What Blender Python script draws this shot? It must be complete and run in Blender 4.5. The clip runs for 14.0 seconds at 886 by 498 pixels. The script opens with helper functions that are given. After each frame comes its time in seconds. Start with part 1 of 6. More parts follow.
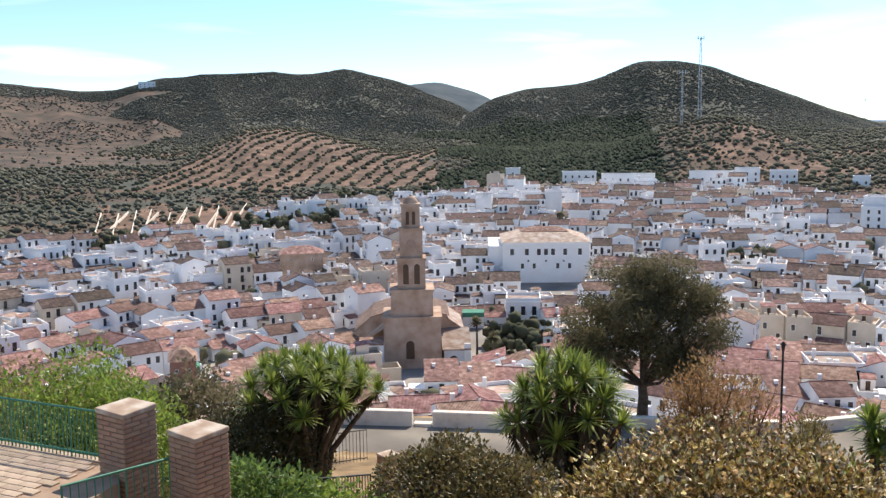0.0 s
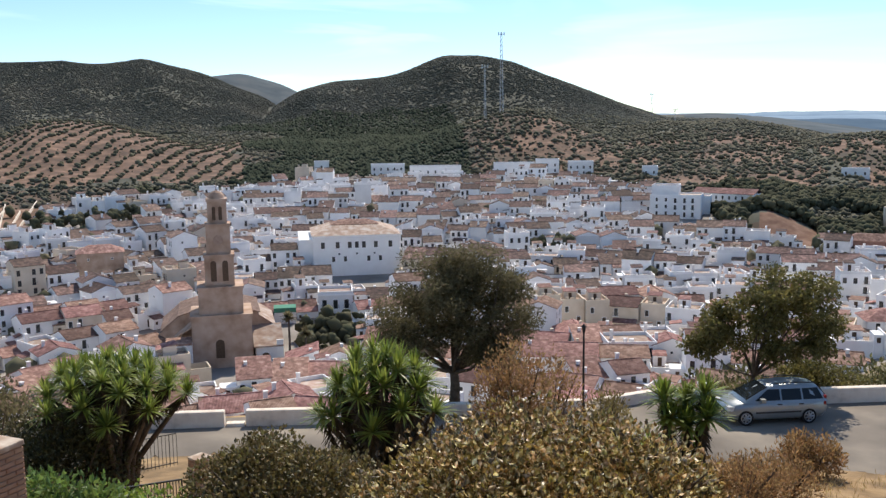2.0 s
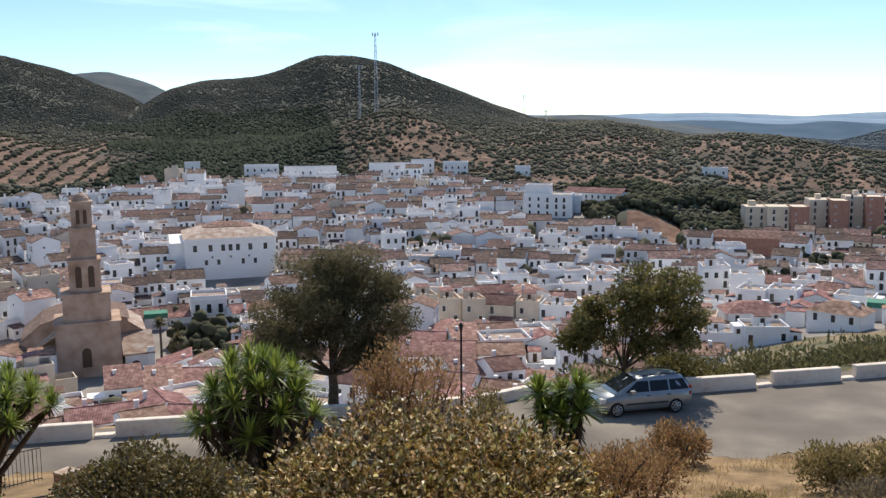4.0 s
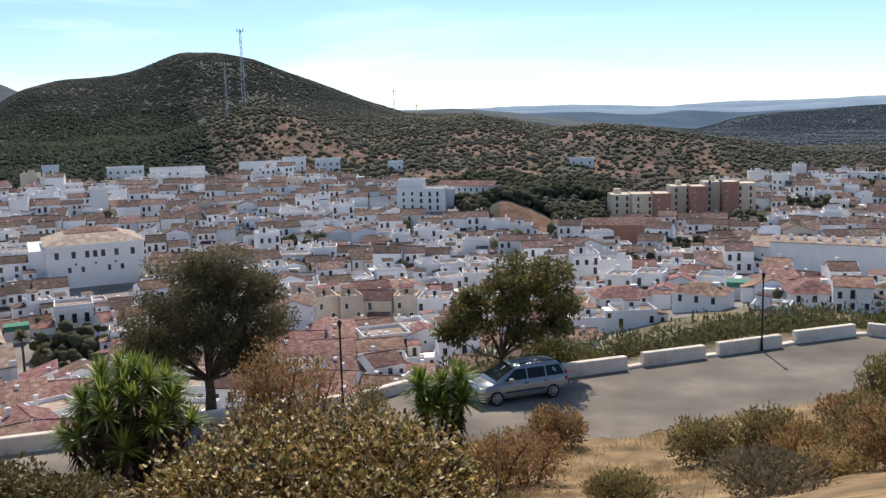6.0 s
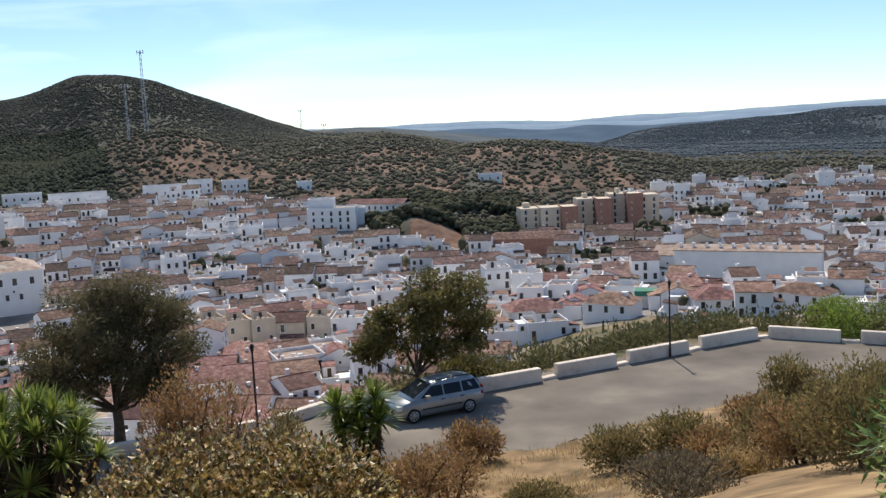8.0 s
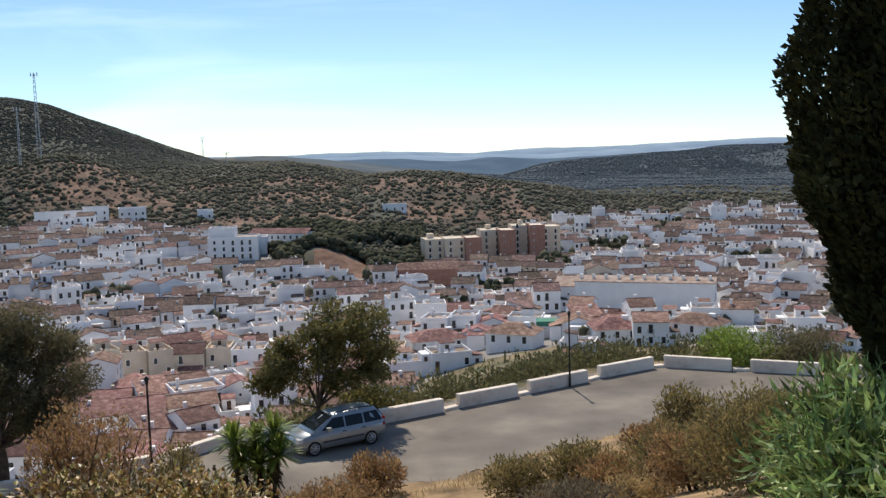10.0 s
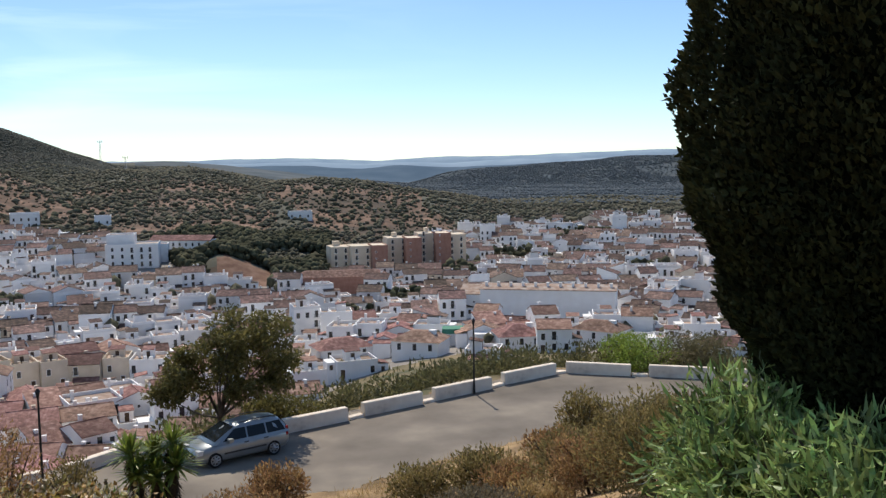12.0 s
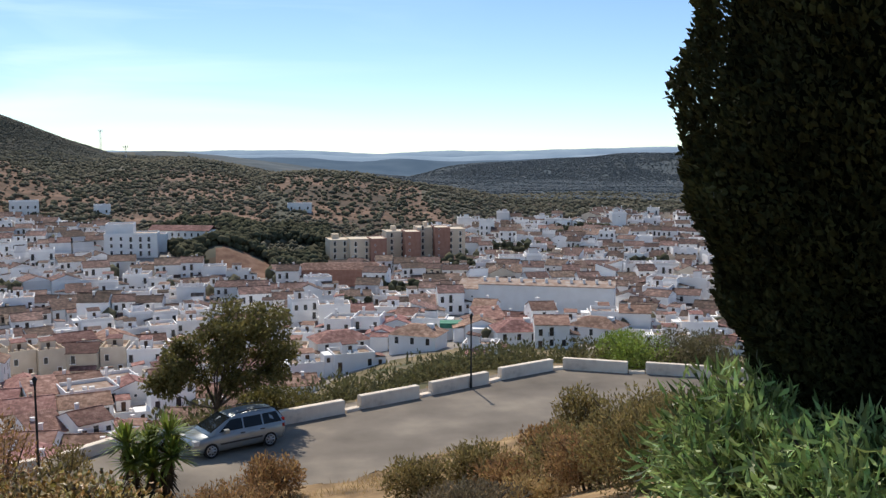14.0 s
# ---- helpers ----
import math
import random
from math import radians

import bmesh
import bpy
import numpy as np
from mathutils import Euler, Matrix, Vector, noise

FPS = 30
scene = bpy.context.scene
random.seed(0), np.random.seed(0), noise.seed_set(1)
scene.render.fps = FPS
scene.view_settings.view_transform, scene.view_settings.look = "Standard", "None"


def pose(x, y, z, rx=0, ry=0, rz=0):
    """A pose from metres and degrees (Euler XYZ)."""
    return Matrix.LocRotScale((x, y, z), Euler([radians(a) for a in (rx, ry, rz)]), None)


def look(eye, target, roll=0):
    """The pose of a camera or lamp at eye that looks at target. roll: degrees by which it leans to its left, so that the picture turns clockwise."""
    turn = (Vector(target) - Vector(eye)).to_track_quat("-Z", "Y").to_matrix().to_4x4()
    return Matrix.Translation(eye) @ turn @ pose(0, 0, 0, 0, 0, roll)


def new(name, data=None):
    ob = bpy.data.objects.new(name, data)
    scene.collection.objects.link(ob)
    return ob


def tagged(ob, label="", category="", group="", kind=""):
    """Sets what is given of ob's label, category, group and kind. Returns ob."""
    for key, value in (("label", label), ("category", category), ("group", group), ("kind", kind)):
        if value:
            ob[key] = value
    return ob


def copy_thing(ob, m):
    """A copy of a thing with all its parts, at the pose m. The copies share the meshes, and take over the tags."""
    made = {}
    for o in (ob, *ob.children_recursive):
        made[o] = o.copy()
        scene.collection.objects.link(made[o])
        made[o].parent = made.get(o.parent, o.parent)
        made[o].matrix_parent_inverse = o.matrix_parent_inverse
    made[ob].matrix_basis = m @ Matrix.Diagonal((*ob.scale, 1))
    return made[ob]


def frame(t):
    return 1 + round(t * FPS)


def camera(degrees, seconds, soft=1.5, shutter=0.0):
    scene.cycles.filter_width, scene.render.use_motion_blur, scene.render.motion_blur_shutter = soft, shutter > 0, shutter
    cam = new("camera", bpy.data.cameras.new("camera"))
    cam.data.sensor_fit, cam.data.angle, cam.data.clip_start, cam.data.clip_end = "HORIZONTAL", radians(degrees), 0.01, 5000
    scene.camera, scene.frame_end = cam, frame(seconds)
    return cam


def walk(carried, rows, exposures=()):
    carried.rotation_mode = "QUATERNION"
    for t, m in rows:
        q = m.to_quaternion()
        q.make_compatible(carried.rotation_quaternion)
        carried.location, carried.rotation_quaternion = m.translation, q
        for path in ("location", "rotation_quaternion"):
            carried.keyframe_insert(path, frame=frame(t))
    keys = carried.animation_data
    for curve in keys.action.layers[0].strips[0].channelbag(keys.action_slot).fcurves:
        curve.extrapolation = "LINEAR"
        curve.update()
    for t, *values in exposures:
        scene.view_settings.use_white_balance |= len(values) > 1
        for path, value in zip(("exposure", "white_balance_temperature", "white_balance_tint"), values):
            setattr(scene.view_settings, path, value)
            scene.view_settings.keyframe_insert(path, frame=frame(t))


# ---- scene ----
EYE = 12.5  # camera height above the road on the hillside

cam = camera(50.63, 14.0, soft=1.4)


def hold(yaw, pitch, roll, side=0.01):
    """A pose on the viewpoint: heading clockwise from +y, tilt, lean, and a short sidestep in metres."""
    return pose(side * math.cos(radians(yaw)), -side * math.sin(radians(yaw)), EYE, 90 + pitch, 0, -yaw) @ pose(0, 0, 0, 0, 0, roll)


walk(cam, [(t, hold(yaw, pitch, roll, *side)) for t, yaw, pitch, roll, *side in (
    (0, -29.23, -7.43, -0.82), (0.5, -25.62, -7.95, -1.16), (1, -22.61, -7.81, -0.88), (1.5, -19.99, -8.07, -0.77),
    (2, -17.60, -8.02, -0.73), (2.5, -15.80, -7.88, -0.76), (3, -13.83, -8.00, -0.80), (3.2, -12.94, -8.06, -0.66),
    (5.3, -5.40, -8.15, -0.60), (5.5, -4.50, -8.32, -0.60), (6, -2.34, -8.47, -1.55), (6.5, -0.19, -9.35, -1.04),
    (7, -1.79, -8.98, -2.39), (7.5, 0.25, -8.29, -3.47), (8, 3.13, -7.59, -2.63), (8.5, 4.42, -6.49, -2.09),
    (9, 7.25, -5.99, -1.17, 0.02), (9.2, 7.40, -6.00, -1.30, 0.03), (11.5, 13.98, -5.64, -1.46, 0.14), (12, 14.84, -5.60, -0.92, 0.14),
    (12.5, 15.29, -5.74, -0.17, 0.14), (13, 14.60, -5.74, -0.25, 0.14), (13.5, 14.99, -5.77, -0.26, 0.14), (14, 14.90, -5.95, -0.02, 0.14))],
     ((0, 0.42), (1.5, 0.2), (3, 0.06), (6, -0.06), (9, -0.13), (14, -0.16)))

# ---- light: a high sun beyond the valley, thin high cloud ----
SUN_EL, SUN_AZ = 49.0, -2.0
world = bpy.data.worlds.new("sky")
scene.world = world
world.use_nodes = True
wn, wl = world.node_tree.nodes, world.node_tree.links
sky = wn.new("ShaderNodeTexSky")
sky.sky_type = "NISHITA"
sky.sun_disc = False
sky.sun_elevation, sky.sun_rotation = radians(SUN_EL), radians(SUN_AZ)
sky.altitude, sky.air_density, sky.dust_density, sky.ozone_density = 900, 0.85, 0.22, 3.5
wtc, wmap, wnoise, wramp, wmix = (wn.new("ShaderNodeTexCoord"), wn.new("ShaderNodeMapping"), wn.new("ShaderNodeTexNoise"),
                                  wn.new("ShaderNodeValToRGB"), wn.new("ShaderNodeMixRGB"))
wmap.inputs["Rotation"].default_value = (0.0, radians(14), 0.3)
wmap.inputs["Scale"].default_value = (1.6, 1.2, 13.0)
wnoise.inputs["Scale"].default_value, wnoise.inputs["Detail"].default_value = 1.6, 5
wnoise.inputs["Distortion"].default_value = 0.6
wramp.color_ramp.elements[0].position, wramp.color_ramp.elements[1].position = 0.5, 0.8
wmix.inputs[2].default_value = (9.2, 11, 11.3, 1)
wl.new(wtc.outputs["Generated"], wmap.inputs["Vector"])
wl.new(wmap.outputs["Vector"], wnoise.inputs["Vector"])
wl.new(wnoise.outputs["Fac"], wramp.inputs["Fac"])
wsep, wside, wmul = wn.new("ShaderNodeSeparateXYZ"), wn.new("ShaderNodeMapRange"), wn.new("ShaderNodeMath")
wside.inputs["From Min"].default_value, wside.inputs["From Max"].default_value = 0.3, -0.5
wside.inputs["To Min"].default_value, wside.inputs["To Max"].default_value = 0.0, 1.0
wmul.operation = "MULTIPLY"
wl.new(wtc.outputs["Generated"], wsep.inputs["Vector"])
wl.new(wsep.outputs["X"], wside.inputs["Value"])
wl.new(wramp.outputs["Color"], wmul.inputs[0])
wl.new(wside.outputs["Result"], wmul.inputs[1])
wl.new(wmul.outputs["Value"], wmix.inputs["Fac"])
wtint = wn.new("ShaderNodeMixRGB")
wtint.blend_type = "MULTIPLY"
wtint.inputs[0].default_value, wtint.inputs[2].default_value = 1.0, (0.965, 1.03, 1.05, 1)
wl.new(sky.outputs["Color"], wtint.inputs[1])
wl.new(wtint.outputs["Color"], wmix.inputs[1])
wl.new(wmix.outputs["Color"], wn["Background"].inputs["Color"])
wn["Background"].inputs["Strength"].default_value = 0.138
sun = new("sun", bpy.data.lights.new("sun", "SUN"))
sun.data.energy, sun.data.angle, sun.data.color = 4.8, radians(0.53), (1.0, 0.905, 0.77)
sun.matrix_world = look((0, 0, 0), (-math.sin(radians(SUN_AZ)) * math.cos(radians(SUN_EL)),
                                    -math.cos(radians(SUN_AZ)) * math.cos(radians(SUN_EL)), -math.sin(radians(SUN_EL))))


# ---- materials ----
def material(name, colors, scale=1.0, rough=0.85, bump=0.0, bump_scale=None, metal=0.0, per_object=0.0, per_island=0.0, detail=6.0,
             coords="Object", spread=(0.3, 0.7), big=0.0, spec=0.3, sheer=0.0):
    """Noise between the given colours at two scales, with relief and a value shift per object or per island."""
    m = bpy.data.materials.new(name)
    m.use_nodes = True
    n, l = m.node_tree.nodes, m.node_tree.links
    b = n["Principled BSDF"]
    b.inputs["Roughness"].default_value, b.inputs["Metallic"].default_value = rough, metal
    b.inputs["Specular IOR Level"].default_value = spec
    tc = n.new("ShaderNodeTexCoord") if coords == "Object" else n.new("ShaderNodeNewGeometry")
    vec = tc.outputs["Object"] if coords == "Object" else tc.outputs["Position"]
    noi = n.new("ShaderNodeTexNoise")
    noi.inputs["Scale"].default_value, noi.inputs["Detail"].default_value = scale, detail
    l.new(vec, noi.inputs["Vector"])
    ramp = n.new("ShaderNodeValToRGB")
    els = ramp.color_ramp.elements
    for i, c in enumerate(colors):
        p = spread[0] + (spread[1] - spread[0]) * i / max(1, len(colors) - 1)
        e = els[i] if i < 2 else els.new(p)
        e.position, e.color = p, (*c, 1)
    if len(colors) == 1:
        els[1].color = (*colors[0], 1)
    l.new(noi.outputs["Fac"], ramp.inputs["Fac"])
    out = ramp.outputs["Color"]
    if per_object or per_island or big:
        hsv = n.new("ShaderNodeHueSaturation")
        l.new(out, hsv.inputs["Color"])
        add = None
        if per_object or per_island:
            if per_object:
                src = n.new("ShaderNodeObjectInfo").outputs["Random"]
            else:
                src = n.new("ShaderNodeNewGeometry").outputs["Random Per Island"]
            amount = per_object or per_island
            mr = n.new("ShaderNodeMapRange")
            mr.inputs["To Min"].default_value, mr.inputs["To Max"].default_value = 1 - amount, 1 + amount
            l.new(src, mr.inputs["Value"])
            add = mr.outputs["Result"]
            hue = n.new("ShaderNodeMapRange")
            hue.inputs["To Min"].default_value, hue.inputs["To Max"].default_value = 0.5 - 0.04 * amount, 0.5 + 0.04 * amount
            wht = n.new("ShaderNodeTexWhiteNoise")
            wht.noise_dimensions = "1D"
            l.new(src, wht.inputs["W"])
            l.new(wht.outputs["Value"], hue.inputs["Value"])
            l.new(hue.outputs["Result"], hsv.inputs["Hue"])
        if big:
            n2 = n.new("ShaderNodeTexNoise")
            n2.inputs["Scale"].default_value = scale * 0.13
            l.new(vec, n2.inputs["Vector"])
            m2 = n.new("ShaderNodeMapRange")
            m2.inputs["From Min"].default_value, m2.inputs["From Max"].default_value = 0.3, 0.7
            m2.inputs["To Min"].default_value, m2.inputs["To Max"].default_value = 1 - big, 1 + big
            l.new(n2.outputs["Fac"], m2.inputs["Value"])
            if add:
                mul = n.new("ShaderNodeMath")
                mul.operation = "MULTIPLY"
                l.new(add, mul.inputs[0]), l.new(m2.outputs["Result"], mul.inputs[1])
                add = mul.outputs["Value"]
            else:
                add = m2.outputs["Result"]
        l.new(add, hsv.inputs["Value"])
        out = hsv.outputs["Color"]
    l.new(out, b.inputs["Base Color"])
    if bump:
        nb = n.new("ShaderNodeTexNoise")
        nb.inputs["Scale"].default_value, nb.inputs["Detail"].default_value = bump_scale or scale * 4, 5
        l.new(vec, nb.inputs["Vector"])
        bp = n.new("ShaderNodeBump")
        bp.inputs["Strength"].default_value, bp.inputs["Distance"].default_value = 0.6, bump
        l.new(nb.outputs["Fac"], bp.inputs["Height"])
        l.new(bp.outputs["Normal"], b.inputs["Normal"])
    if sheer:
        tr = n.new("ShaderNodeBsdfTranslucent")
        mx = n.new("ShaderNodeMixShader")
        mx.inputs["Fac"].default_value = sheer
        l.new(out, tr.inputs["Color"])
        l.new(b.outputs["BSDF"], mx.inputs[1]), l.new(tr.outputs["BSDF"], mx.inputs[2])
        l.new(mx.outputs["Shader"], n["Material Output"].inputs["Surface"])
    return m


def tile_material(name, colors, per_object=0.0, per_island=0.0):
    """Curved roof tiles: noise colours and ribs running down the slope (object y)."""
    m = material(name, colors, 0.9, 0.9, per_object=per_object, per_island=per_island, big=0.25)
    n, l = m.node_tree.nodes, m.node_tree.links
    tc = n.new("ShaderNodeTexCoord")
    wv = n.new("ShaderNodeTexWave")
    wv.inputs["Scale"].default_value, wv.inputs["Distortion"].default_value = 1.3, 0.6
    bp = n.new("ShaderNodeBump")
    bp.inputs["Strength"].default_value, bp.inputs["Distance"].default_value = 0.8, 0.08
    l.new(tc.outputs["Object"], wv.inputs["Vector"])
    l.new(wv.outputs["Fac"], bp.inputs["Height"])
    l.new(bp.outputs["Normal"], n["Principled BSDF"].inputs["Normal"])
    return m


M = {}
M["plaster"] = material("whitewash", [(0.86, 0.835, 0.815), (0.93, 0.915, 0.90)], 0.35, 0.9, 0.01, 6, per_object=0.07, big=0.04)
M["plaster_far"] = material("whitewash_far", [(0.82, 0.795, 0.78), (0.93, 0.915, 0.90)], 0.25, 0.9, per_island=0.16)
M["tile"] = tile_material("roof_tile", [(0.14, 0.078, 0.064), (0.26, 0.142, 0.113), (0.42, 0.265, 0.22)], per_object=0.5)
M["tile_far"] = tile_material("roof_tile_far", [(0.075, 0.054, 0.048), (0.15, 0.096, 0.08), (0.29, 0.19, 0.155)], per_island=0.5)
M["terrace"] = material("clay_terrace", [(0.25, 0.165, 0.125), (0.37, 0.27, 0.215), (0.46, 0.41, 0.37)], 0.5, 0.9, per_object=0.3)
M["cream"] = material("cream_paint", [(0.62, 0.52, 0.40), (0.72, 0.62, 0.50)], 0.35, 0.9, 0.01, 6, per_object=0.1)
M["glass"] = material("window_dark", [(0.02, 0.022, 0.025), (0.05, 0.05, 0.055)], 1.0, 0.15, spec=0.5)
M["shutter"] = material("dark_wood", [(0.06, 0.035, 0.02), (0.13, 0.08, 0.05)], 4, 0.6)
M["stone"] = material("church_stone", [(0.33, 0.212, 0.148), (0.46, 0.325, 0.24), (0.54, 0.405, 0.32)], 0.35, 0.9, 0.03, 2.0, big=0.12)
M["brickred"] = material("red_brick", [(0.30, 0.15, 0.11), (0.40, 0.22, 0.165)], 0.6, 0.9, 0.01, 5)
M["clock"] = material("clock_face", [(0.30, 0.2, 0.15), (0.40, 0.29, 0.23)], 1.5, 0.8)
M["old_tile"] = tile_material("old_brown_tile", [(0.16, 0.10, 0.075), (0.24, 0.155, 0.12), (0.31, 0.21, 0.165)])
M["beige"] = material("beige_render", [(0.68, 0.56, 0.42), (0.78, 0.66, 0.52)], 0.3, 0.9)
M["green_net"] = material("green_fabric", [(0.05, 0.2, 0.13), (0.09, 0.28, 0.19)], 1.0, 0.8)
M["steel"] = material("galvanised_steel", [(0.42, 0.42, 0.43), (0.55, 0.55, 0.55)], 3, 0.45, metal=0.6)
M["iron"] = material("black_iron", [(0.015, 0.015, 0.016), (0.035, 0.035, 0.035)], 8, 0.5)
M["asphalt"] = material("worn_asphalt", [(0.13, 0.112, 0.093), (0.2, 0.172, 0.143), (0.31, 0.268, 0.215)], 0.25, 0.95, 0.006, 30, big=0.18, detail=9)
M["barrier"] = material("limewashed_concrete", [(0.40, 0.32, 0.25), (0.74, 0.635, 0.53), (0.84, 0.745, 0.63)], 1.1, 0.9, 0.012, 9, per_object=0.06, spread=(0.25, 0.6))
M["bark"] = material("bark", [(0.06, 0.045, 0.035), (0.14, 0.11, 0.085)], 5, 0.95, 0.03, 14)


# ---- mesh helpers ----
def mesh_np(name, verts, faces, mats, face_mat=None, smooth=False):
    """A mesh from arrays of vertices and equal-sided faces."""
    verts, faces = np.asarray(verts, dtype=np.float32), np.asarray(faces, dtype=np.int32)
    me = bpy.data.meshes.new(name)
    me.vertices.add(len(verts))
    me.vertices.foreach_set("co", verts.ravel())
    k = faces.shape[1]
    me.loops.add(faces.size)
    me.loops.foreach_set("vertex_index", faces.ravel())
    me.polygons.add(len(faces))
    me.polygons.foreach_set("loop_start", np.arange(0, faces.size, k, dtype=np.int32))
    for mt in mats:
        me.materials.append(mt)
    if face_mat is not None:
        me.polygons.foreach_set("material_index", np.asarray(face_mat, dtype=np.int32))
    me.polygons.foreach_set("use_smooth", np.full(len(faces), smooth))
    me.update(calc_edges=True)
    me.validate()
    return me


BOX = np.array([(0, 3, 2, 1), (4, 5, 6, 7), (0, 1, 5, 4), (1, 2, 6, 5), (2, 3, 7, 6), (3, 0, 4, 7)])


class Soup:
    """Collects boxes, prisms and quads with a material index, for one mesh."""

    def __init__(self):
        self.v, self.f, self.m, self.n = [], [], [], 0

    def add(self, verts, faces, mat=0):
        self.v.append(np.asarray(verts, dtype=float))
        f = np.asarray(faces) + self.n
        if f.shape[1] == 3:
            f = np.concatenate([f, f[:, 2:3]], axis=1)
        self.f.append(f)
        self.m += [mat] * len(f)
        self.n += len(verts)

    def box(self, x0, x1, y0, y1, z0, z1, mat=0):
        self.add([(x0, y0, z0), (x1, y0, z0), (x1, y1, z0), (x0, y1, z0), (x0, y0, z1), (x1, y0, z1), (x1, y1, z1), (x0, y1, z1)], BOX, mat)

    def slab(self, a, b, c, d, thick, mat=0):
        """A sloping plate with top corners a b c d (counter-clockwise from above)."""
        top = np.array([a, b, c, d], dtype=float)
        self.add(np.concatenate([top - (0, 0, thick), top]), BOX, mat)

    def prism(self, x, y, r0, r1, z0, z1, sides=8, mat=0, turn=0.0):
        """A tapering column as quads."""
        ang = np.linspace(0, 2 * np.pi, sides, endpoint=False) + turn
        ring = np.stack([np.cos(ang), np.sin(ang)], 1)
        lo = np.column_stack([ring * r0 + (x, y), np.full(sides, z0)])
        hi = np.column_stack([ring * r1 + (x, y), np.full(sides, z1)])
        i = np.arange(sides)
        j = (i + 1) % sides
        self.add(np.concatenate([lo, hi]), np.stack([i, j, j + sides, i + sides], 1), mat)
        cap = np.concatenate([hi, [(x, y, z1)]])
        self.add(cap, np.stack([i, j, np.full(sides, sides)], 1), mat)

    def mesh(self, name, mats, smooth=False):
        """Quads as collected; a repeated last corner marks a triangle."""
        v, f = np.concatenate(self.v), np.concatenate(self.f)
        me = bpy.data.meshes.new(name)
        me.from_pydata(v.tolist(), [], [q[:3] if q[2] == q[3] else q for q in f.tolist()])
        for mt in mats:
            me.materials.append(mt)
        me.polygons.foreach_set("material_index", self.m)
        me.polygons.foreach_set("use_smooth", [smooth] * len(me.polygons))
        me.update()
        return me


def part(name, mesh, parent, label=""):
    ob = new(name, mesh)
    ob.parent = parent
    if label:
        ob["label"] = label
    return ob


def thing(name, m, label, category, group="", kind=""):
    ob = new(name)
    ob.matrix_world = m
    return tagged(ob, label, category, group, kind)


# ---- ground ----
def smooth(a, b, v):
    t = np.clip((v - a) / (b - a), 0, 1)
    return t * t * (3 - 2 * t)


def road_out(az):
    return np.interp(az, (-180, -60, -36, -26, -18, -9, -4, 5, 14, 22, 26, 30, 36, 60, 180), (42, 40, 38.9, 37.8, 38.3, 39.2, 41.6, 42.6, 47.6, 53.4, 53, 53, 50, 44, 42))


def road_in(az):
    return np.interp(az, (-180, -60, -45, -37, -20, 0, 9, 19, 25, 30, 40, 60, 180), (38, 36.5, 36, 35.4, 34.0, 34.0, 34.6, 40, 44.5, 48, 48, 42, 38))


RIDGES = []


def ridge(dist, front, back, azimuths, slopes):
    """A crest at one distance: how steeply one looks up to it, by heading; depth of its near and far flanks."""
    RIDGES.append((dist, front, back, azimuths, slopes))


# left ridge with the white farm, the blue one behind it, and the hill with the masts
ridge(1500, 640, 400, (-75, -60, -54, -50, -47.6, -45.8, -40.6, -38, -34.6, -32.6, -31.4, -28, -24), (1.5, 2.5, 2.66, 2.18, 2.3, 2.95, 3.28, 3.1, 3.38, 2.9, 2.45, 1.1, -2))
ridge(2500, 500, 500, (-40, -34, -31.4, -29.6, -27.5, -26.2, -23, -20), (0.5, 2.0, 2.5, 2.75, 2.2, 1.65, 0, -6))
ridge(1280, 470, 330, (-33, -29, -26.2, -24.2, -21.7, -19.8, -17.4, -15.35, -13.2, -11.1, -9, -7, -4.7, -2.7, 0), (-2, -0.2, 1.5, 2.2, 2.24, 2.7, 3.53, 3.62, 3.05, 2.33, 1.42, 0.68, -0.15, -0.7, -4))
ridge(1000, 330, 250, (-9, -5, -2.7, -0.4, 2.2, 4.2, 6.5, 9), (-2.6, -0.5, -0.56, -0.42, -0.74, -1.22, -2, -4))
ridge(800, 290, 200, (2, 4.4, 7.3, 9.8, 13, 15.5, 17.4, 20, 24), (-2.4, -1.32, -1.1, -1.34, -1.9, -2.28, -2.75, -3.7, -5))
# spur under the masts, the olive knoll, the earth bank above the old town
ridge(740, 200, 150, (-23, -19.4, -16.6, -13.5, -12.6, -10.6, -8.5, -6.4, -3.7, 0), (-3.2, -1.5, -0.62, 0.36, 0.4, -0.28, -0.95, -2.0, -3.2, -5))
ridge(850, 310, 180, (-54, -49, -45.4, -40.6, -37.4, -35.4, -32, -29, -26), (-2.6, -2.0, -1.6, 0.1, 0.1, -0.6, -1.5, -2.0, -3))
ridge(408, 26, 70, (-0.5, 0.7, 1.3, 2.6, 4.2, 5.5), (-7, -5.7, -5.4, -5.9, -6.6, -8))
# hazy distance
ridge(2100, 520, 450, (9, 11.5, 13.8, 15.2, 17.2, 20.3, 23.4, 25.7, 28.3, 34, 45, 60), (-3, -1.9, -1.4, -0.85, -0.68, -0.57, -0.4, -0.14, -0.1, 0.1, 0, -1))
ridge(3000, 420, 400, (-14, -8, -3, 3, 7, 10, 12.4, 15, 20, 26, 32, 48), (-0.8, -0.55, -0.5, -0.36, -0.4, -0.62, -0.44, -0.6, -0.5, -0.42, -0.5, -0.6))
ridge(3800, 350, 350, (-14, -6, -1, 3, 7, 10, 12.4, 15, 19, 24, 30, 48), (-0.3, -0.2, -0.12, -0.2, -0.14, -0.32, -0.22, -0.34, -0.14, -0.2, 0, -0.1))
